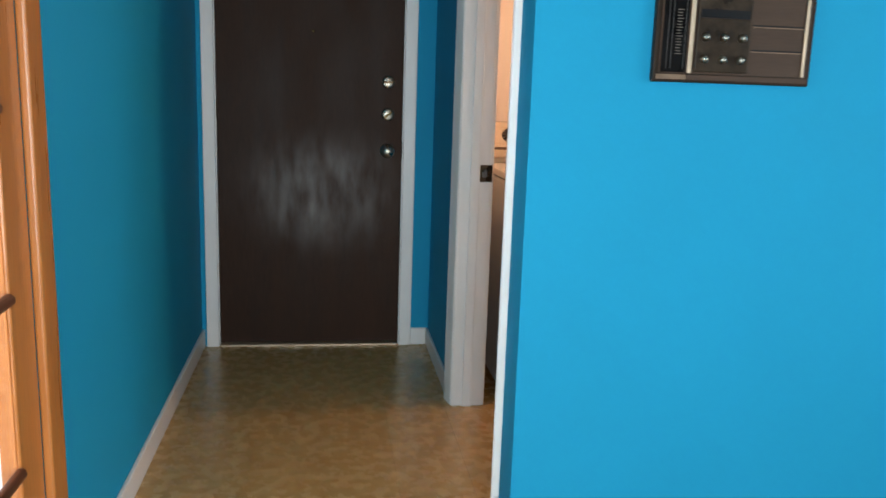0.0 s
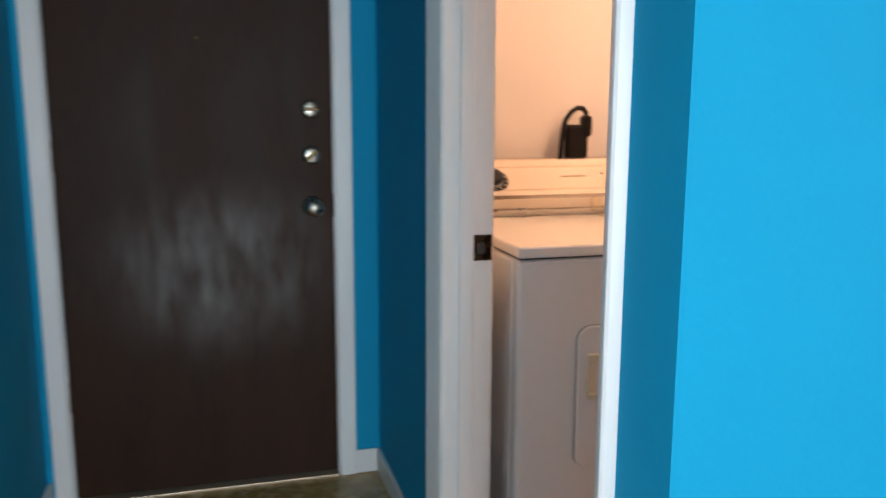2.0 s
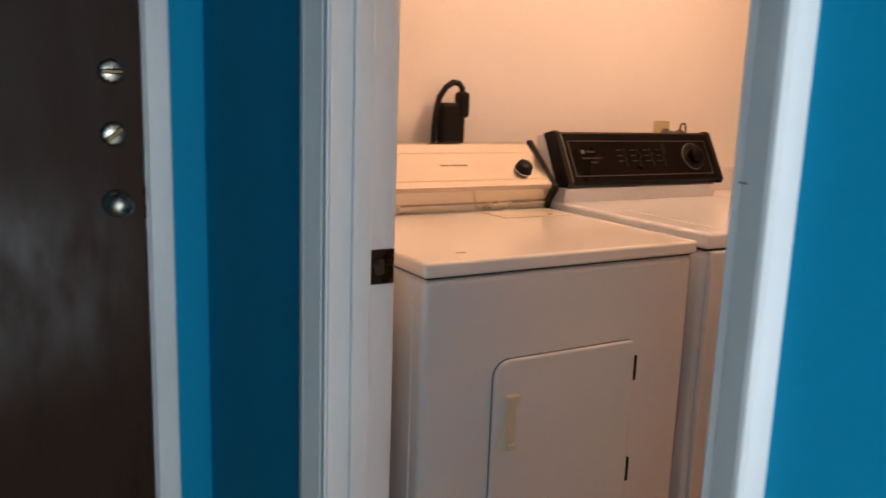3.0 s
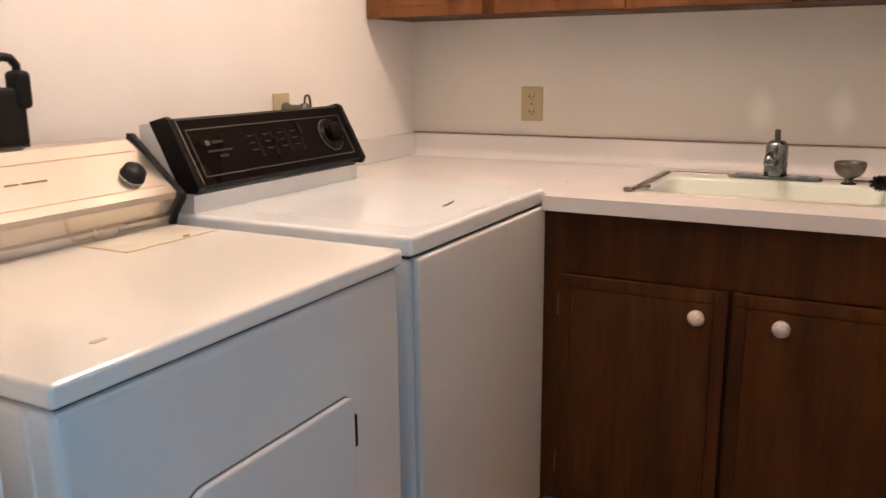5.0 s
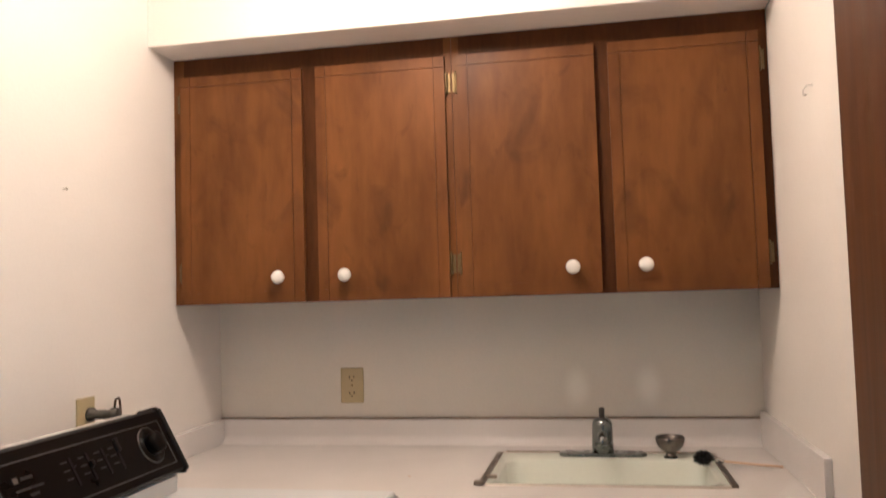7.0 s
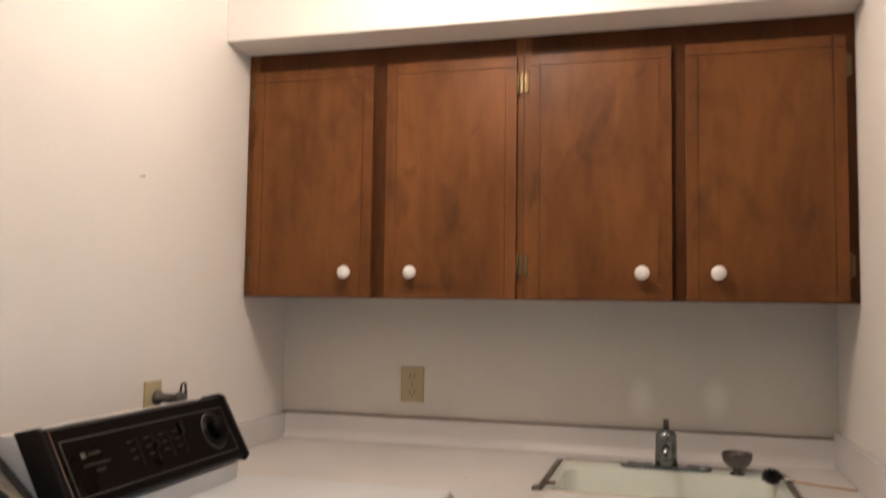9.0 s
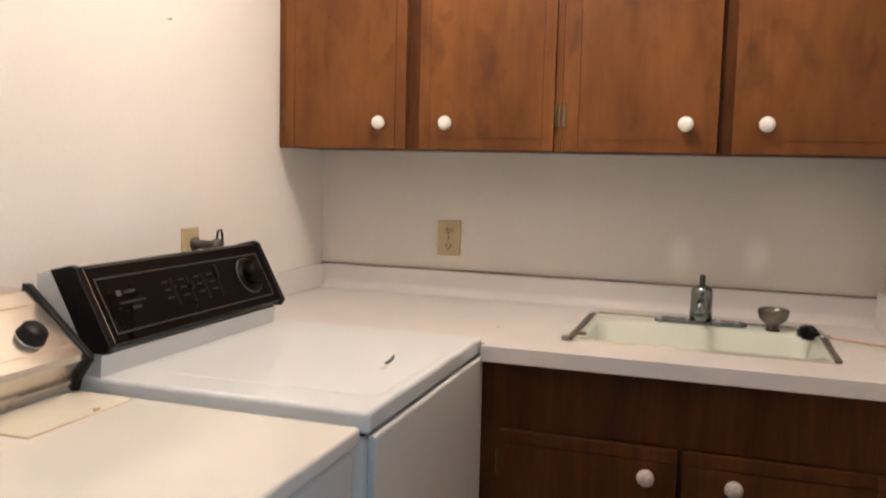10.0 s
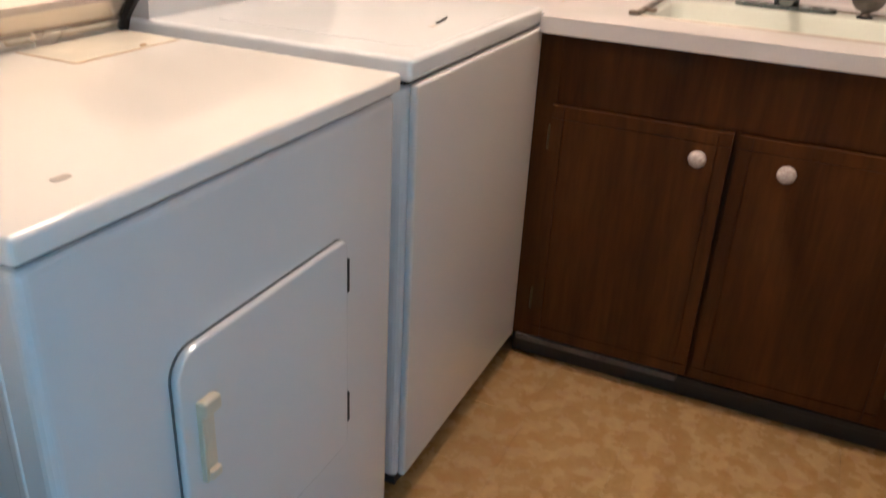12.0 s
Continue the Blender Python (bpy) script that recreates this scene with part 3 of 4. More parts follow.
part("slot", B(1.520, 1.648, IY - 0.0118, IY - 0.0102, 1.424, 1.444), "black", ic)
for i in range(3):
    for z in (1.325, 1.378):
        kb = bmesh.new()
        lathe(kb, (1.536 + i * 0.048, IY - 0.010, z), [(0.011, 0), (0.011, -0.004), (0.008, -0.010), (0.007, -0.013), (0.0005, -0.0135)], "y", 16)
        part("knob", kb, "nickel", ic, "small bright metal knob")
for z in (1.352, 1.412):
    part("groove", B(1.662, 1.798, IY - 0.0042, IY - 0.0031, z - 0.0035, z + 0.0005), "black", ic)
    part("groove_lip", B(1.662, 1.798, IY - 0.0046, IY - 0.0031, z - 0.0060, z - 0.0036), "tan_strip", ic)


# ---- dryer ----
DX0, DX1, DY0, DY1 = 1.316, 2.046, 2.782, 3.50
dr = thing("clothes_dryer", (1.68, 3.14, 0), "white enamel clothes dryer with almond slanted console", "dryer")
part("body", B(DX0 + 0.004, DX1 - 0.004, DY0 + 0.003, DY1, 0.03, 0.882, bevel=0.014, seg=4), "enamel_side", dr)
part("seam", B(DX0 + 0.010, DX1 - 0.010, DY0 + 0.007, DY1 - 0.01, 0.8821, 0.8865), "gap", dr)
part("top", B(DX0, DX1, DY0 - 0.004, DY1, 0.8865, 0.917, bevel=0.007, seg=4), "enamel", dr)
for x in (DX0 + 0.02, DX1 - 0.06):
    for y in (DY0 + 0.03, DY1 - 0.07):
        f = bmesh.new()
        lathe(f, (x + 0.02, y + 0.02, 0.0), [(0.02, 0), (0.02, 0.015), (0.010, 0.018), (0.010, 0.032)], "z", 12)
        part("foot", f, "black", dr)
part("side_crease", B(DX0 + 0.0015, DX0 + 0.006, DY0 + 0.045, DY0 + 0.056, 0.04, 0.878, bevel=0.002), "enamel_side", dr)
part("door_seam", prism(bmesh.new(), rrect(1.4854, 1.8696, 0.3114, 0.7011, [0.029, 0.017, 0.017, 0.039]), "y", DY0 + 0.0012, DY0 + 0.004), "soft_gap", dr)
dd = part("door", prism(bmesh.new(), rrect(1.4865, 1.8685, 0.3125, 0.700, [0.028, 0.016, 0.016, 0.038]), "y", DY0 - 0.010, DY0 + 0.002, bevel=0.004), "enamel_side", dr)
hb = bmesh.new()
box(hb, 1.512, 1.540, DY0 - 0.013, DY0 - 0.0095, 0.505, 0.625, bevel=0.0015)
part("handle_recess", hb, "handle", dd, "ivory plastic recessed pull")
part("handle", B(1.510, 1.542, DY0 - 0.026, DY0 - 0.012, 0.606, 0.628, bevel=0.004, seg=3), "handle", dd)
part("handle", B(1.512, 1.519, DY0 - 0.018, DY0 - 0.012, 0.505, 0.607, bevel=0.002), "handle", dd)
part("handle", B(1.519, 1.540, DY0 - 0.020, DY0 - 0.012, 0.503, 0.518, bevel=0.003), "handle", dd)
for z in (0.632, 0.383):
    part("hinge", B(1.8715, 1.8795, DY0 - 0.0065, DY0 + 0.004, z - 0.029, z + 0.029, bevel=0.001), "black", dr, "narrow dark door hinge")
# console: slanted face above a forward lip
prof = [(3.350, 0.915), (3.342, 0.938), (3.312, 0.978), (3.313, 0.990), (3.438, 1.094), (3.450, 1.098), (3.50, 1.098), (3.50, 0.915)]
con = part("console", prism(bmesh.new(), prof, "x", DX0 + 0.008, 2.030), "console", dr, "almond brushed metal control console")
slope = math.degrees(math.atan2(0.125, 0.104))
FACE = Matrix.Translation((0, 3.3755, 1.042)) @ Euler((radians(-slope), 0, 0)).to_matrix().to_4x4()


def on_face(bm, face, x):
    """Lay a mesh drawn in the xz plane (y away from the viewer) on a slanted console face."""
    bmesh.ops.transform(bm, matrix=Matrix.Translation((x, 0, 0)) @ face, verts=bm.verts[:])
    return bm


def knob_mesh(profile, steps=28):
    return lathe(bmesh.new(), (0, 0, 0), [(r, -h) for r, h in profile], "y", steps)


part("end_cap", prism(bmesh.new(), [(3.336, 0.917), (3.346, 0.917), (3.352, 0.936), (3.330, 0.982), (3.452, 1.092), (3.452, 1.106), (3.440, 1.106), (3.303, 0.986), (3.303, 0.974), (3.330, 0.938)], "x", 2.030, 2.0445, bevel=0.002), "black", dr, "black bent end cap")
part("chrome_lip", prism(bmesh.new(), [(3.346, 0.9165), (3.3365, 0.938), (3.3405, 0.941), (3.351, 0.918)], "x", DX0 + 0.010, 2.0300), "silver", dr)
for dz in (-0.058, 0.047):
    part("pin_stripe", on_face(B(DX0 + 0.02 - 1.68, 2.02 - 1.68, -0.0006, 0.0005, dz - 0.0008, dz + 0.0008), FACE, 1.68), "champagne", dr)
for a, b in ((-0.043, -0.016), (-0.010, 0.006), (0.008, 0.041)):
    part("lettering_bar", on_face(B(a, b, -0.0006, 0.0005, -0.0018, 0.0018), FACE, 1.735), "tan_strip", dr)
FD = Matrix.Translation((0, 3.3695, 1.036)) @ Euler((radians(-slope), 0, 0)).to_matrix().to_4x4()
dial = part("timer_ring", on_face(knob_mesh([(0.052, -0.004), (0.052, 0.0015), (0.001, 0.0017)], 40), FD, 1.450), "black", dr, "black timer dial ring")
part("timer_band", on_face(knob_mesh([(0.0375, 0.0015), (0.0375, 0.005), (0.035, 0.007), (0.001, 0.0072)], 40), FD, 1.450), "chrome", dial)
part("timer_knob", on_face(knob_mesh([(0.0335, 0.006), (0.033, 0.018), (0.028, 0.024), (0.014, 0.028), (0.001, 0.029)], 32), FD, 1.450), "black", dial)
for a in range(14):
    tk = B(-0.0013, 0.0013, -0.0028, -0.0018, 0.042, 0.049)
    bmesh.ops.rotate(tk, cent=(0, 0, 0), matrix=Matrix.Rotation(radians(360 / 14 * a), 3, "Y"), verts=tk.verts[:])
    part("dial_mark", on_face(tk, FD, 1.450), "porcelain", dial)
FK = Matrix.Translation((0, 3.360, 1.0285)) @ Euler((radians(-slope), 0, 0)).to_matrix().to_4x4()
sw = part("signal_knob", on_face(knob_mesh([(0.026, -0.004), (0.026, 0.003), (0.024, 0.008), (0.023, 0.018), (0.018, 0.023), (0.001, 0.024)]), FK, 1.957), "black", dr, "round black knob")
part("knob_rim", on_face(knob_mesh([(0.0268, -0.004), (0.0268, 0.0022), (0.001, 0.0022)]), FK, 1.957), "silver", sw)
part("lettering_bar", on_face(B(0.062, 0.085, -0.0006, 0.0005, 0.010, 0.013), FD, 1.450), "grey_print", dr)
part("lettering_bar", on_face(B(0.062, 0.095, -0.0006, 0.0005, 0.003, 0.005), FD, 1.450), "grey_print", dr)
part("lettering_bar", on_face(B(-0.035, -0.005, -0.0006, 0.0005, 0.058, 0.061), FD, 1.450), "grey_print", dr)
# lint screen cover with a rusty edge
part("lint_cover_edge", B(1.798, 2.034, 3.208, 3.336, 0.9166, 0.9176), "rust", dr, "rusty brown edge of the lint cover")
part("lint_cover", B(1.8015, 2.0305, 3.2115, 3.334, 0.9172, 0.9188, bevel=0.0006), "lint_enamel", dr, "yellowed lint screen cover")
part("cover_tab", B(1.945, 1.957, 3.214, 3.220, 0.9186, 0.922, bevel=0.001), "rust", dr)
part("badge", prism(bmesh.new(), rrect(1.430, 1.454, 2.848, 2.859, [0.005] * 4, 4), "z", 0.9168, 0.9178), "badge_grey", dr, "small grey maker badge")

# ---- washer ----
WX0, WX1, WY0, WY1 = 2.080, 2.752, 2.782, 3.47
ws = thing("washing_machine", (2.40, 3.12, 0), "white enamel top-loading washing machine with dark control console", "washing machine")
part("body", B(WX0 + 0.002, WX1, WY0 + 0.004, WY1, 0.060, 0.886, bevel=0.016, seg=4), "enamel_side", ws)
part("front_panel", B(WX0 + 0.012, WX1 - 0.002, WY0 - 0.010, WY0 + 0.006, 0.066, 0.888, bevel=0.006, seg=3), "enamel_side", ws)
part("seam", B(WX0 + 0.008, WX1 - 0.008, WY0 + 0.010, WY1 - 0.01, 0.8861, 0.8925), "gap", ws)
part("top", B(WX0 - 0.002, WX1 + 0.001, WY0 - 0.004, WY1, 0.8925, 0.932, bevel=0.009, seg=4), "washer_enamel", ws)
lid = bmesh.new()
prism(lid, rrect(2.165, 2.640, 2.800, 3.245, [0.03] * 4, 5), "z", 0.9312, 0.9330, bevel=0.0008)
part("lid", lid, "washer_enamel", ws)
part("toe_base", B(WX0 + 0.05, WX1 - 0.02, WY0 + 0.03, WY1 - 0.03, 0.0, 0.061), "toe", ws, "dark recessed base")
part("lid_chip", prism(bmesh.new(), [(2.392, 2.879), (2.408, 2.877), (2.436, 2.881), (2.462, 2.888), (2.486, 2.899), (2.456, 2.894), (2.428, 2.889), (2.404, 2.889)], "z", 0.9328, 0.9334), "black", ws, "dark chip in the enamel")
part("lid_mark", prism(bmesh.new(), rrect(2.352, 2.378, 2.868, 2.880, [0.004] * 4, 3), "z", 0.9328, 0.9333), "badge_grey", ws)
rear = [(3.325, 0.930), (3.322, 0.972), (3.352, 0.985), (3.415, 1.120), (3.47, 1.120), (3.47, 0.930)]
part("console_housing", prism(bmesh.new(), rear, "x", WX0 + 0.004, 2.708), "enamel_side", ws)
fr = [(3.306, 0.984), (3.300, 0.994), (3.374, 1.130), (3.386, 1.134), (3.424, 1.124), (3.348, 0.982)]
part("console_panel", prism(bmesh.new(), fr, "x", WX0 + 0.012, 2.700), "panel_dark", ws, "dark brown control panel")
for x0, x1 in ((WX0 - 0.006, WX0 + 0.012), (2.700, 2.716)):
    cap = [(3.302, 0.978), (3.294, 0.992), (3.370, 1.134), (3.384, 1.139), (3.430, 1.128), (3.350, 0.976)]
    part("end_cap", prism(bmesh.new(), cap, "x", x0, x1, bevel=0.003), "black", ws, "black plastic end cap")
wtilt = math.degrees(math.atan2(0.074, 0.136))
WF = Matrix.Translation((0, 3.337, 1.062)) @ Euler((radians(-wtilt), 0, 0)).to_matrix().to_4x4()
for x0, x1, z0, z1 in ((-0.285, 0.285, 0.052, 0.0545), (-0.285, 0.285, -0.060, -0.0575), (-0.285, -0.2825, -0.060, 0.0545), (0.2825, 0.285, -0.060, 0.0545)):
    part("silver_line", on_face(B(x0, x1, -0.0012, 0.0008, z0, z1), WF, 2.396), "grey_line", ws, "thin silver border line")
part("edge_bar", on_face(B(-0.3035, -0.3005, -0.003, 0.001, -0.075, 0.075), WF, 2.396), "silver", ws)
part("badge", on_face(B(-0.243, -0.231, -0.0015, 0.0006, 0.013, 0.024), WF, 2.396), "grey_print", ws, "small pale badge")
part("lettering_bar", on_face(B(-0.222, -0.190, -0.0012, 0.0006, 0.016, 0.022), WF, 2.396), "faint_print", ws)
part("lettering_bar", on_face(B(-0.245, -0.170, -0.0012, 0.0006, -0.004, 0.000), WF, 2.396), "faint_print", ws)
part("lettering_bar", on_face(B(-0.215, -0.190, -0.0012, 0.0006, -0.018, -0.013), WF, 2.396), "faint_print", ws)
for x in (-0.075, -0.020, 0.035, 0.085):
    part("switch_slot", on_face(B(x - 0.004, x + 0.004, -0.0016, 0.0006, -0.030, 0.030), WF, 2.396), "black", ws)
    tg = part("rocker_switch", on_face(B(x - 0.005, x + 0.005, -0.010, -0.0012, -0.004 + 40 * (x + 0.02) ** 2 * 0.1, 0.010, bevel=0.0015), WF, 2.396), "black", ws)
    for z in (0.022, 0.004, -0.014):
        part("lettering_bar", on_face(B(x - 0.030, x - 0.010, -0.0011, 0.0006, z, z + 0.003), WF, 2.396), "faint_print", ws)
td = part("timer_ring", on_face(knob_mesh([(0.046, 0), (0.046, 0.0016), (0.001, 0.0018)], 40), WF, 2.610), "grey_line", ws, "grey ringed timer dial")
part("timer_plate", on_face(knob_mesh([(0.043, 0.0018), (0.043, 0.003), (0.001, 0.0032)], 40), WF, 2.610), "panel_dark", td)
part("timer_knob", on_face(knob_mesh([(0.026, 0.003), (0.025, 0.026), (0.020, 0.031), (0.001, 0.032)], 32), WF, 2.610), "panel_dark", td)

# ---- wall cabinets ----
def white_knob(at, parent, material="porcelain"):
    kb = bmesh.new()
    lathe(kb, at, [(0.012, 0), (0.010, -0.004), (0.008, -0.009), (0.013, -0.014), (0.0192, -0.021), (0.0205, -0.028), (0.0170, -0.036), (0.009, -0.041), (0.0005, -0.042)], "x", 20)
    return part("knob", kb, material, parent, "round white porcelain knob")


def relief(bm, us, vs, height, back, place):
    """One closed mesh over a grid of cells: height(i, j) is a cell's face, None a hole; back is the far face."""
    n, m = len(us) - 1, len(vs) - 1
    hs = {(i, j): height(i, j) if 0 <= i < n and 0 <= j < m else None for i in range(-1, n + 1) for j in range(-1, m + 1)}

    def quad(*p):
        bm.faces.new([bm.verts.new(place(*q)) for q in p])
    for i in range(n):
        for j in range(m):
            h = hs[i, j]
            if h is None:
                continue
            for w in (h, back):
                quad((us[i], vs[j], w), (us[i + 1], vs[j], w), (us[i + 1], vs[j + 1], w), (us[i], vs[j + 1], w))
            for di, dj, a, b in ((-1, 0, (0, 0), (0, 1)), (1, 0, (1, 0), (1, 1)), (0, -1, (0, 0), (1, 0)), (0, 1, (0, 1), (1, 1))):
                k = hs[i + di, j + dj]
                low = back if k is None else k
                if k is None or abs(low - back) < abs(h - back) - 1e-6:
                    pa, pb = (us[i + a[0]], vs[j + a[1]]), (us[i + b[0]], vs[j + b[1]])
                    quad((*pa, h), (*pb, h), (*pb, low), (*pa, low))
    bmesh.ops.remove_doubles(bm, verts=bm.verts[:], dist=1e-5)
    return bm


def routed_door(y0, y1, z0, z1, x0, x1, inset, material, parent, low=False):
    """A flush door whose face is split by routed lines running edge to edge."""
    g = 0.0011
    ys = [y0, y0 + inset - g, y0 + inset + g, y1 - inset - g, y1 - inset + g, y1]
    zz = [z0, z0 + inset - g, z0 + inset + g, z1 - inset - g, z1 - inset + g, z1]
    bm = relief(bmesh.new(), ys, zz, lambda i, j: x0 + 0.003 if i % 2 or j % 2 else x0, x1, lambda u, v, w: (w, u, v))
    return part("door", bm, material, parent)


UB, UT = 1.390, 2.158
doors = [(3.137, 3.533, "right", 3.212), (2.697, 3.093, "left", 3.006), (2.266, 2.660, "right", 2.345), (1.824, 2.228, "left", 2.147)]
for ya, yb, da in ((2.6785, 3.5635, doors[:2]), (1.7985, 2.6775, doors[2:])):
    uc = thing("wall_cabinet", (3.3, (ya + yb) / 2, UB), "brown stained wooden wall cabinet with two routed doors", "cabinet", "wall cabinets over the sink")
    part("body", B(3.168, EX, ya, yb, UB + 0.002, UT), "cab_frame", uc)
    lo, hi = sorted((da[0][:2], da[1][:2]))
    for s0, s1 in ((ya, lo[0] + 0.004), (lo[1] - 0.004, hi[0] + 0.004), (hi[1] - 0.004, yb)):
        # lit stiles keep the door wood, shaded ones take the darker copy
        part("stile", B(3.150, 3.168, s0, s1, UB, UT), "cab" if min(abs(s0 - 2.678), abs(s1 - 2.678)) < 0.01 or s1 > 3.55 else "cab_frame", uc)
    for s0, s1 in ((lo[0] + 0.004, lo[1] - 0.004), (hi[0] + 0.004, hi[1] - 0.004)):
        part("rail", B(3.1503, 3.168, s0, s1, 2.08, UT), "cab_frame", uc)
        part("rail", B(3.1503, 3.168, s0, s1, UB, UB + 0.03), "cab_frame", uc)
    for y0, y1, side, ky in da:
        d = routed_door(y0, y1, UB + 0.002, 2.096, 3.131, 3.1495, 0.032, "cab", uc)
        white_knob((3.131, ky, 1.466), d)
        hy = y1 + 0.004 if side == "right" else y0 - 0.004
        for z in (1.488, 2.018):
            hg = bmesh.new()
            lathe(hg, (3.140, hy, z - 0.030), [(0.002, -0.004), (0.0042, 0), (0.0042, 0.060), (0.002, 0.064)], "z", 10)
            s = 1 if side == "right" else -1
            box(hg, 3.1445, 3.1500, min(hy, hy + s * 0.012), max(hy, hy + s * 0.012), z - 0.027, z + 0.027)
            part("hinge", hg, "brass", d, "small brass hinge")

# ---- base cabinet, counter ----
bc = thing("base_cabinet", (3.1, 2.28, 0), "dark brown stained sink base cabinet with two doors", "cabinet")
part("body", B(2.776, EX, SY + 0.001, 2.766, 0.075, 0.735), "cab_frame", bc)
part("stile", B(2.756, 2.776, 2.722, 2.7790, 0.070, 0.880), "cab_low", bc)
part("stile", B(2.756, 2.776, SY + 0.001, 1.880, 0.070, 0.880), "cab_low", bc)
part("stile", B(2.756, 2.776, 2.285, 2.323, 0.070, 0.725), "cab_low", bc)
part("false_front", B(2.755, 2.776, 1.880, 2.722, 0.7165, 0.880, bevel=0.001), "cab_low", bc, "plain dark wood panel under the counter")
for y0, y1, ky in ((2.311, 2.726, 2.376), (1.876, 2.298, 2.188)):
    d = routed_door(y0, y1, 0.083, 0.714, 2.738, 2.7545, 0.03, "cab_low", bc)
    white_knob((2.738, ky, 0.652), d, "crazed")
    hy = y1 + 0.004 if ky > 2.3 else y0 - 0.004
    for z in (0.190, 0.633):
        hg = bmesh.new()
        lathe(hg, (2.745, hy, z - 0.028), [(0.002, -0.003), (0.0038, 0), (0.0038, 0.056), (0.002, 0.059)], "z", 10)
        part("hinge", hg, "brass", d)
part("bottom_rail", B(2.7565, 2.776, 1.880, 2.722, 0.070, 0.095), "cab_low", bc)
part("toe_kick", B(2.776, 2.790, SY + 0.001, 2.780, -0.001, 0.074), "toe", bc, "black vinyl toe kick")
part("base_molding", B(2.752, 2.7755, SY + 0.001, 2.330, 0.052, 0.0695, bevel=0.003), "toe", bc)
part("base_molding", B(2.750, 2.7755, 2.3305, 2.766, 0.050, 0.0695, bevel=0.004), "dusty_edge", bc, "dusty grey loose vinyl edge")

CX0 = 2.718
SKX0, SKX1, SKY0, SKY1 = 2.870, 3.305, 1.972, 2.592
ct = thing("countertop", (3.1, 2.68, 0.88), "white laminate counter with low backsplash, around the sink", "countertop")
sl = relief(bmesh.new(), [CX0, 2.757, SKX0 + 0.01, SKX1 - 0.01, EX], [SY + 0.001, SKY0 + 0.01, SKY1 - 0.01, 2.770, NY - 0.001],
            lambda i, j: None if (i, j) in ((2, 1), (0, 3)) else 0.918, 0.881, lambda u, v, w: (u, v, w))
part("slab", sl, "lam", ct)
cove = [(EX - 0.0005, 0.9182)] + [(EX - 0.020 - 0.030 * (1 - math.sin(radians(a))), 0.9184 + 0.030 * (1 - math.cos(radians(a)))) for a in range(0, 91, 10)]
cove += [(EX - 0.020, 0.9955), (EX - 0.0175, 0.998), (EX - 0.0005, 0.998)]
part("backsplash", prism(bmesh.new(), cove, "y", SY + 0.001, NY - 0.001), "lam", ct, "white laminate backsplash with coved foot")
part("side_splash", B(2.762, EX - 0.0205, NY - 0.020, NY - 0.001, 0.9182, 0.998, bevel=0.002), "lam", ct)
part("side_splash", B(CX0 + 0.001, EX - 0.0205, SY + 0.001, SY + 0.019, 0.9182, 1.022, bevel=0.002), "lam", ct)
# dirty gap above the splash; its shadow is put in as a brown strip
part("caulk_line", B(EX - 0.009, EX - 0.0005, SY + 0.002, NY - 0.002, 0.9978, 1.0025, bevel=0.001), "caulk", ct, "thin brown line along the splash top")

# ---- sink and faucet ----
sk = thing("kitchen_sink", (3.09, 2.28, 0.75), "pale green enamel sink with a worn steel rim", "sink")
R0 = rrect(SKX0, SKX1, SKY0, SKY1, [0.03] * 4, 6)
R1 = rrect(SKX0 + 0.012, SKX1 - 0.012, SKY0 + 0.012, SKY1 - 0.012, [0.024] * 4, 6)
BX0, BX1, BY0, BY1 = SKX0 + 0.028, 3.205, SKY0 + 0.030, SKY1 - 0.030
R2 = rrect(BX0, BX1, BY0, BY1, [0.05] * 4, 6)
R3 = rrect(BX0 + 0.018, BX1 - 0.022, BY0 + 0.020, BY1 - 0.020, [0.06] * 4, 6)
R4 = rrect(BX0 + 0.05, BX1 - 0.05, BY0 + 0.05, BY1 - 0.05, [0.05] * 4, 6)


def rings(bm, levels, smooth=True):
    vs = [[bm.verts.new((p[0], p[1], z)) for p in ring] for ring, z in levels]
    n = len(vs[0])
    for a, b in zip(vs, vs[1:]):
        for i in range(n):
            bm.faces.new((a[i], a[(i + 1) % n], b[(i + 1) % n], b[i])).smooth = smooth
    return vs


rm = bmesh.new()
RM = rrect(SKX0 + 0.006, SKX1 - 0.006, SKY0 + 0.006, SKY1 - 0.006, [0.027] * 4, 6)
rings(rm, [(R0, 0.9182), (R0, 0.9195), (RM, 0.9225), (R1, 0.9205), (R1, 0.9185)])
part("rim", rm, "pale_rim", sk, "worn steel rim ring")
for y0, y1 in ((SKY0 - 0.003, SKY0 + 0.013), (SKY1 - 0.013, SKY1 + 0.003)):
    part("end_bar", B(SKX0 + 0.004, SKX1 - 0.030, y0, y1, 0.9192, 0.9262, bevel=0.002), "dull_steel", sk, "tarnished brown steel end bar")
part("end_bar", B(SKX1 - 0.010, SKX1 + 0.002, SKY0 + 0.02, SKY1 - 0.02, 0.9192, 0.9240, bevel=0.002), "dull_steel", sk, "tarnished brown steel bar")
bs = bmesh.new()
v = rings(bs, [(R1, 0.9195), (R2, 0.9190), (rrect(BX0 + 0.006, BX1 - 0.006, BY0 + 0.006, BY1 - 0.006, [0.05] * 4, 6), 0.912), (R3, 0.77), (R4, 0.755)])
bs.faces.new(v[-1])
part("basin", bs, "sink", sk)
dn = bmesh.new()
lathe(dn, (3.05, 2.28, 0.7552), [(0.042, 0), (0.042, 0.003), (0.034, 0.003), (0.030, 0.0005), (0.001, 0.0005)], "z")
part("drain", dn, "steel", sk)
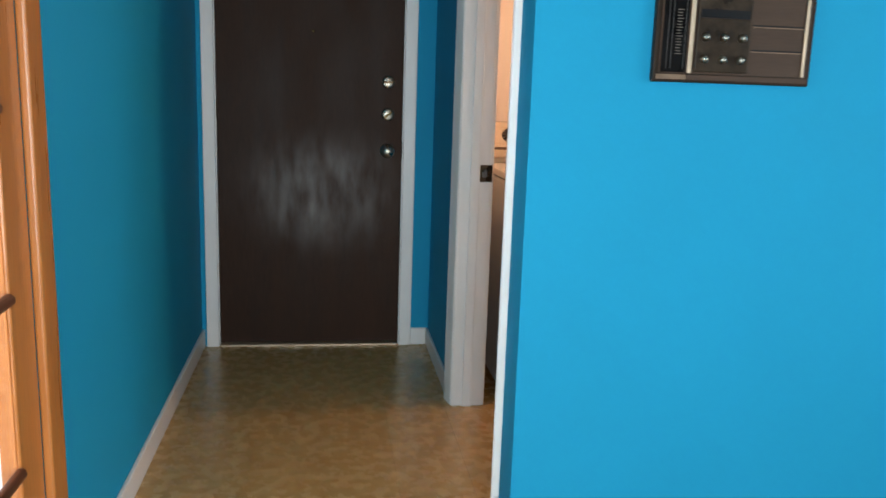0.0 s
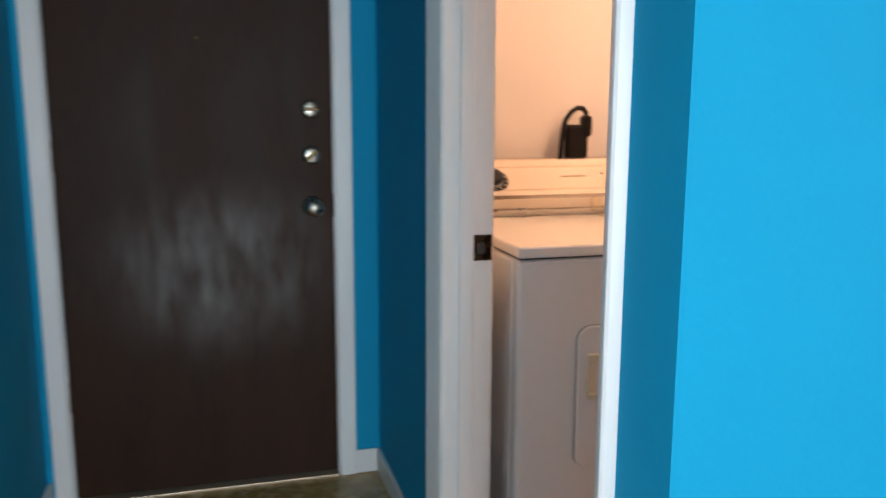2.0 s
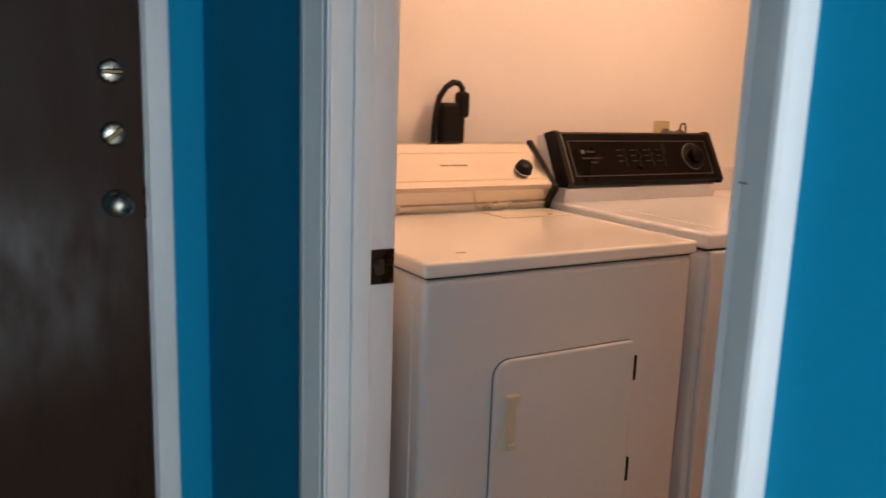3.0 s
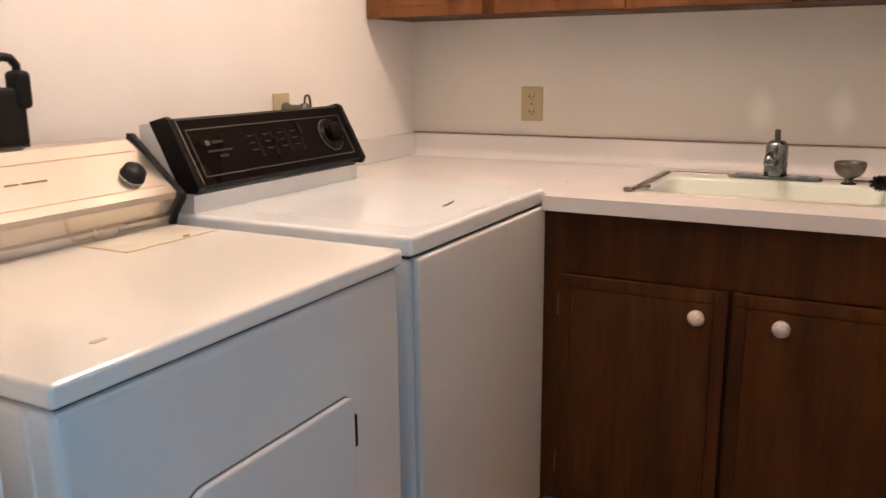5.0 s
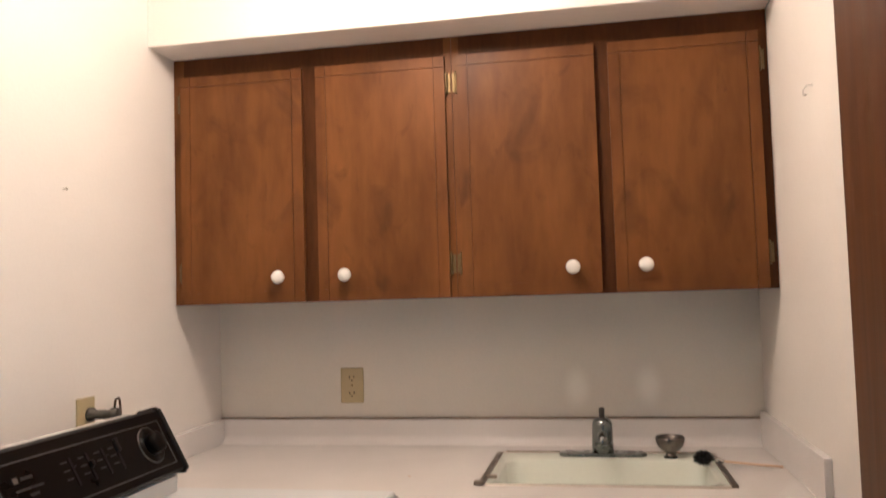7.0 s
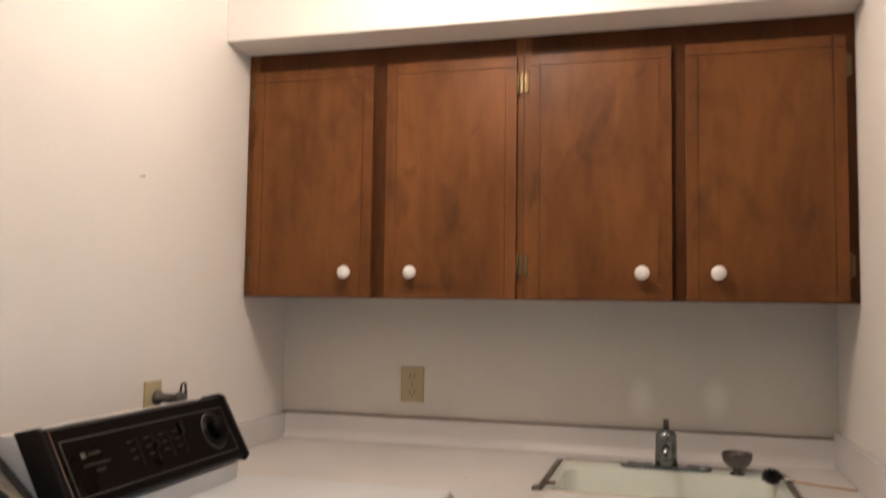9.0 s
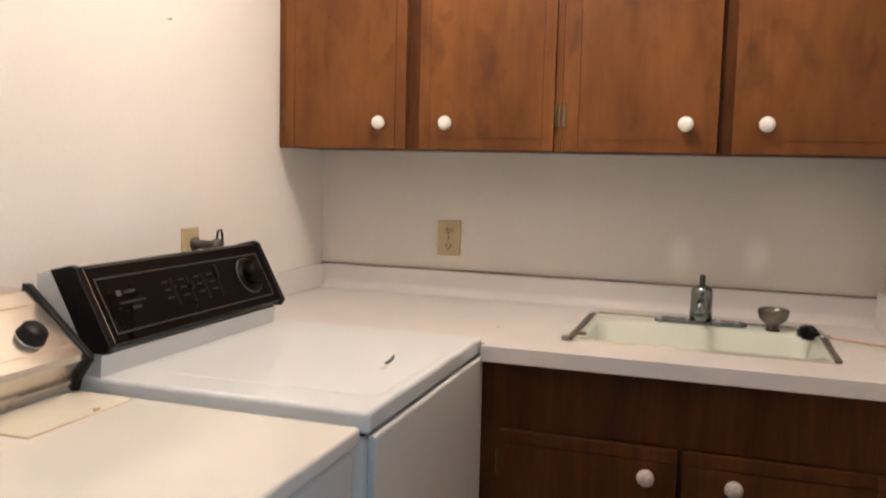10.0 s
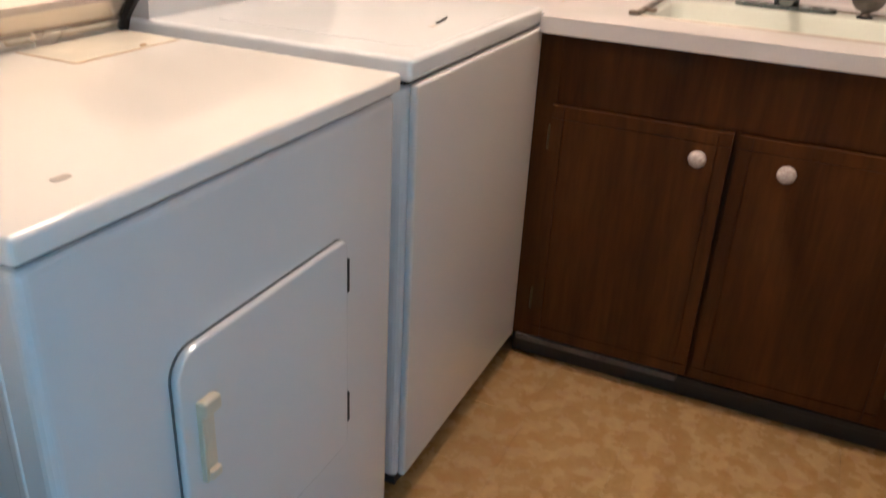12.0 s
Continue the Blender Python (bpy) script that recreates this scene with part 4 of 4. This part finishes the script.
for y, s in ((2.585, 1),):
    part("rim_clamp", B(2.862, 2.884, y - 0.004, y + 0.020, 0.9205, 0.930, bevel=0.002), "dull_steel", sk, "bent steel clamp end")
    part("rim_clamp", B(2.940, 2.952, y - 0.030, y + 0.002, 0.9205, 0.929, bevel=0.002), "dull_steel", sk)

fc = thing("faucet", (3.255, 2.284, 0.92), "single-lever chrome faucet on a flat base plate", "faucet")
part("base_plate", prism(bmesh.new(), rrect(3.230, 3.282, 2.160, 2.410, [0.024] * 4, 5), "z", 0.9190, 0.931, bevel=0.003), "chrome", fc)
fb = bmesh.new()
lathe(fb, (3.257, 2.284, 0.930), [(0.031, 0), (0.0305, 0.020), (0.0295, 0.060), (0.0290, 0.080), (0.0265, 0.090), (0.018, 0.098), (0.001, 0.101)], "z", 28)
part("body", fb, "chrome", fc)
sp = bmesh.new()
tube(sp, [(3.245, 2.284, 0.966), (3.200, 2.284, 0.985), (3.150, 2.284, 0.998), (3.105, 2.284, 1.000), (3.090, 2.284, 0.992), (3.086, 2.284, 0.978)], 0.013, 14)
part("spout", sp, "chrome", fc)
lv = bmesh.new()
tube(lv, [(3.257, 2.284, 1.024), (3.254, 2.284, 1.040), (3.247, 2.284, 1.056)], 0.008, 12)
part("lever", lv, "bronze_grey", fc, "short dark upright lever")

stn = thing("sink_strainer", (3.232, 2.096, 0.92), "steel sink strainer basket standing on the sink ledge", "strainer")
sb = bmesh.new()
lathe(sb, (3.238, 2.096, 0.9192), [(0.014, 0), (0.014, 0.008), (0.010, 0.012), (0.012, 0.016), (0.026, 0.022), (0.036, 0.034), (0.040, 0.048), (0.0405, 0.056), (0.038, 0.060), (0.035, 0.057), (0.030, 0.044), (0.001, 0.036)], "z", 28)
part("basket", sb, "strainer_steel", stn)
part("stopper_foot", lathe(bmesh.new(), (3.238, 2.096, 0.9190), [(0.019, 0), (0.020, 0.003), (0.015, 0.0055), (0.0005, 0.006)], "z", 20), "black", stn)

br = thing("dish_brush", (3.1, 1.93, 0.93), "dish brush with black bristles and pale wooden handle", "brush")
hd = bmesh.new()
rnd = random.Random(4)
for i in range(260):
    th, ph = rnd.uniform(0, 2 * math.pi), math.acos(rnd.uniform(-1, 1))
    d = Vector((math.sin(ph) * math.cos(th), math.sin(ph) * math.sin(th), math.cos(ph)))
    c = Vector((3.128, 2.020, 0.940))
    tip = c + Vector((d.x * 0.027, d.y * 0.031, d.z * 0.024)) * rnd.uniform(0.85, 1.05)
    q = d.to_track_quat("Z", "Y")
    base = [hd.verts.new(c + d * 0.004 + q @ Vector((0.004 * math.cos(a), 0.004 * math.sin(a), 0))) for a in (0, 2.1, 4.2)]
    top = hd.verts.new(tip)
    for a in range(3):
        hd.faces.new((base[a], base[(a + 1) % 3], top))
part("bristles", hd, "bristle", br)
part("ferrule", tube(bmesh.new(), [(3.126, 2.000, 0.938), (3.115, 1.967, 0.934)], 0.0062, 12), "silver", br)
part("handle", tube(bmesh.new(), [(3.115, 1.968, 0.934), (3.092, 1.900, 0.932), (3.070, 1.829, 0.930)], 0.0038, 12), "brush_wood", br, "thin pale wooden handle")

# ---- outlets, plug, valves ----
ol = thing("wall_outlet", (EX, 3.096, 1.05), "almond duplex outlet on the wall above the counter", "outlet")
part("cover_plate", B(EX - 0.006, EX, 3.057, 3.135, 1.050, 1.166, bevel=0.002), "almond", ol)
for z in (1.082, 1.134):
    s = part("socket", prism(bmesh.new(), rrect(3.080, 3.112, z - 0.014, z + 0.014, [0.012] * 4, 4), "x", EX - 0.0085, EX - 0.005), "almond", ol)
    for y in (3.0885, 3.1035):
        part("slot", B(EX - 0.0092, EX - 0.0084, y - 0.0015, y + 0.0015, z - 0.004, z + 0.006), "slot", s)
    part("slot", B(EX - 0.0092, EX - 0.0084, 3.0935, 3.0985, z - 0.011, z - 0.007), "slot", s)
part("screw", lathe(bmesh.new(), (EX - 0.0058, 3.096, 1.108), [(0.003, 0), (0.003, -0.001), (0.0004, -0.0012)], "x", 10), "brass", ol)

wv = thing("washer_valve_plate", (2.69, NY, 1.09), "almond wall plate with a grey hose valve behind the washer", "valve")
part("cover_plate", B(2.652, 2.724, NY - 0.006, NY, 1.080, 1.166, bevel=0.002), "almond", wv)
part("valve_body", lathe(bmesh.new(), (2.700, NY - 0.005, 1.122), [(0.018, 0), (0.018, -0.010), (0.012, -0.014), (0.012, -0.060), (0.017, -0.064), (0.017, -0.080), (0.001, -0.081)], "y", 20), "bronze_grey", wv)
hn = bmesh.new()
tube(hn, [(2.700, NY - 0.074, 1.118), (2.706, NY - 0.074, 1.150), (2.710, NY - 0.073, 1.158), (2.728, NY - 0.070, 1.160), (2.734, NY - 0.069, 1.154), (2.741, NY - 0.068, 1.118)], 0.0032, 8)
part("loop_handle", hn, "bronze", wv, "bent metal loop handle")
part("hose", tube(bmesh.new(), [(2.700, NY - 0.070, 1.110), (2.700, NY - 0.068, 1.06), (2.695, NY - 0.055, 0.98), (2.690, NY - 0.045, 0.80)], 0.011, 10), "bristle", wv)

pl = thing("dryer_plug", (1.82, NY, 1.09), "black dryer plug and looped power cord on wall", "plug")
part("receptacle", B(1.772, 1.850, NY - 0.022, NY, 1.060, 1.110, bevel=0.004), "porcelain", pl, "white edge of the receptacle")
part("plug_body", B(1.770, 1.848, NY - 0.062, NY - 0.0225, 1.090, 1.208, bevel=0.012, seg=3), "black", pl)
part("plug_neck", B(1.824, 1.858, NY - 0.070, NY - 0.026, 1.166, 1.240, bevel=0.012, seg=3), "black", pl)
pts = [(1.842, NY - 0.048, 1.228), (1.840, NY - 0.048, 1.250), (1.829, NY - 0.048, 1.263), (1.810, NY - 0.048, 1.266), (1.786, NY - 0.048, 1.252), (1.766, NY - 0.047, 1.224), (1.757, NY - 0.046, 1.188), (1.754, NY - 0.042, 1.140), (1.753, NY - 0.036, 1.060), (1.751, NY - 0.030, 0.960)]
pts = [tuple(Vector(a).lerp(Vector(b), k / 3)) for a, b in zip(pts, pts[1:]) for k in range(3)] + [pts[-1]]
part("cord", tube(bmesh.new(), pts, 0.0085, 10), "black", pl)

# ---- small things on the walls ----
solid("wall_nail", lathe(bmesh.new(), (2.606, NY, 1.686), [(0.0015, 0.004), (0.0015, -0.010), (0.003, -0.0105), (0.003, -0.012), (0.0005, -0.0125)], "y", 10), "nickel", "small dark nail stuck in the cream wall", "nail")
hk = bmesh.new()
tube(hk, [(2.71, SY - 0.003, 1.835), (2.71, SY + 0.012, 1.835), (2.715, SY + 0.020, 1.826), (2.722, SY + 0.018, 1.816), (2.728, SY + 0.010, 1.818)], 0.0016, 8)
solid("cup_hook", hk, "porcelain", "small white cup hook screwed into the wall", "hook")

av = thing("air_vent", (3.0, 2.658, 2.232), "white metal air vent grille on the soffit", "vent")
part("frame", B(2.990, 3.0, 2.530, 2.787, 2.232, 2.273, bevel=0.002), "vent", av)
part("frame", B(2.990, 3.0, 2.530, 2.787, 2.379, 2.420, bevel=0.002), "vent", av)
for y0, y1 in ((2.530, 2.562), (2.650, 2.667), (2.755, 2.787)):
    part("frame", B(2.9905, 3.0, y0, y1, 2.2735, 2.3785), "vent", av)
part("backing", B(2.9988, 2.9996, 2.562, 2.755, 2.2735, 2.3785), "slot", av)
for a, b in ((2.562, 2.650), (2.667, 2.755)):
    for i in range(6):
        y = a + (i + 0.5) * (b - a) / 6
        part("slat", B(2.9915, 2.9985, y - 0.0042, y + 0.0042, 2.2735, 2.3785), "vent", av)

cl = thing("ceiling_light", (2.406, 2.76, HC), "bare bulb ceiling light holder", "ceiling light")
part("lamp_holder", lathe(bmesh.new(), (2.406, 2.76, HC - 0.016), [(0.030, 0), (0.050, 0.003), (0.066, 0.010), (0.070, 0.0155)], "z"), "porcelain", cl)

part("scuff", B(1.0906, 1.0911, 1.884, 1.892, 1.1740, 1.1757), "caulk", frame2, "small dark scuff on the casing")
part("chip", prism(bmesh.new(), rrect(2.963, 2.973, 2.791, 2.798, [0.003] * 4, 3), "z", 0.9178, 0.9186), "rust", ct, "small brown chip in the laminate")

# ---- floor tiles ----
TP, TG = 0.2365, 0.0004
shared = {}


def tile(x0, x1, y0, y1):
    w, h = round(x1 - x0, 3), round(y1 - y0, 3)
    if w < 0.012 or h < 0.012:
        return
    if (w, h) not in shared:
        shared[(w, h)] = mesh_of("tile", B(0, w, 0, h, -0.003, 0.0), "tile")
    o = new("tile", shared[(w, h)])
    o.location = (x0, y0, 0)
    o.parent = floor


for rx0, rx1, ry0, ry1 in ((LX + 0.001, RX - 0.001, 0.7, NY - 0.001), (RX - 0.001, WX, 1.916, 2.75), (WX, EX - 0.001, SY + 0.001, NY - 0.001)):
    i0, i1 = math.floor((rx0 - 2.50) / TP), math.ceil((rx1 - 2.50) / TP)
    j0, j1 = math.floor((ry0 - 2.163) / TP), math.ceil((ry1 - 2.163) / TP)
    for i in range(i0, i1):
        for j in range(j0, j1):
            tile(max(rx0, 2.50 + i * TP + TG), min(rx1, 2.50 + (i + 1) * TP - TG), max(ry0, 2.163 + j * TP + TG), min(ry1, 2.163 + (j + 1) * TP - TG))
part("floor_sheet", B(-0.072, 4.0, -1.9, 0.699, -0.0029, -0.001), "carpet", floor)
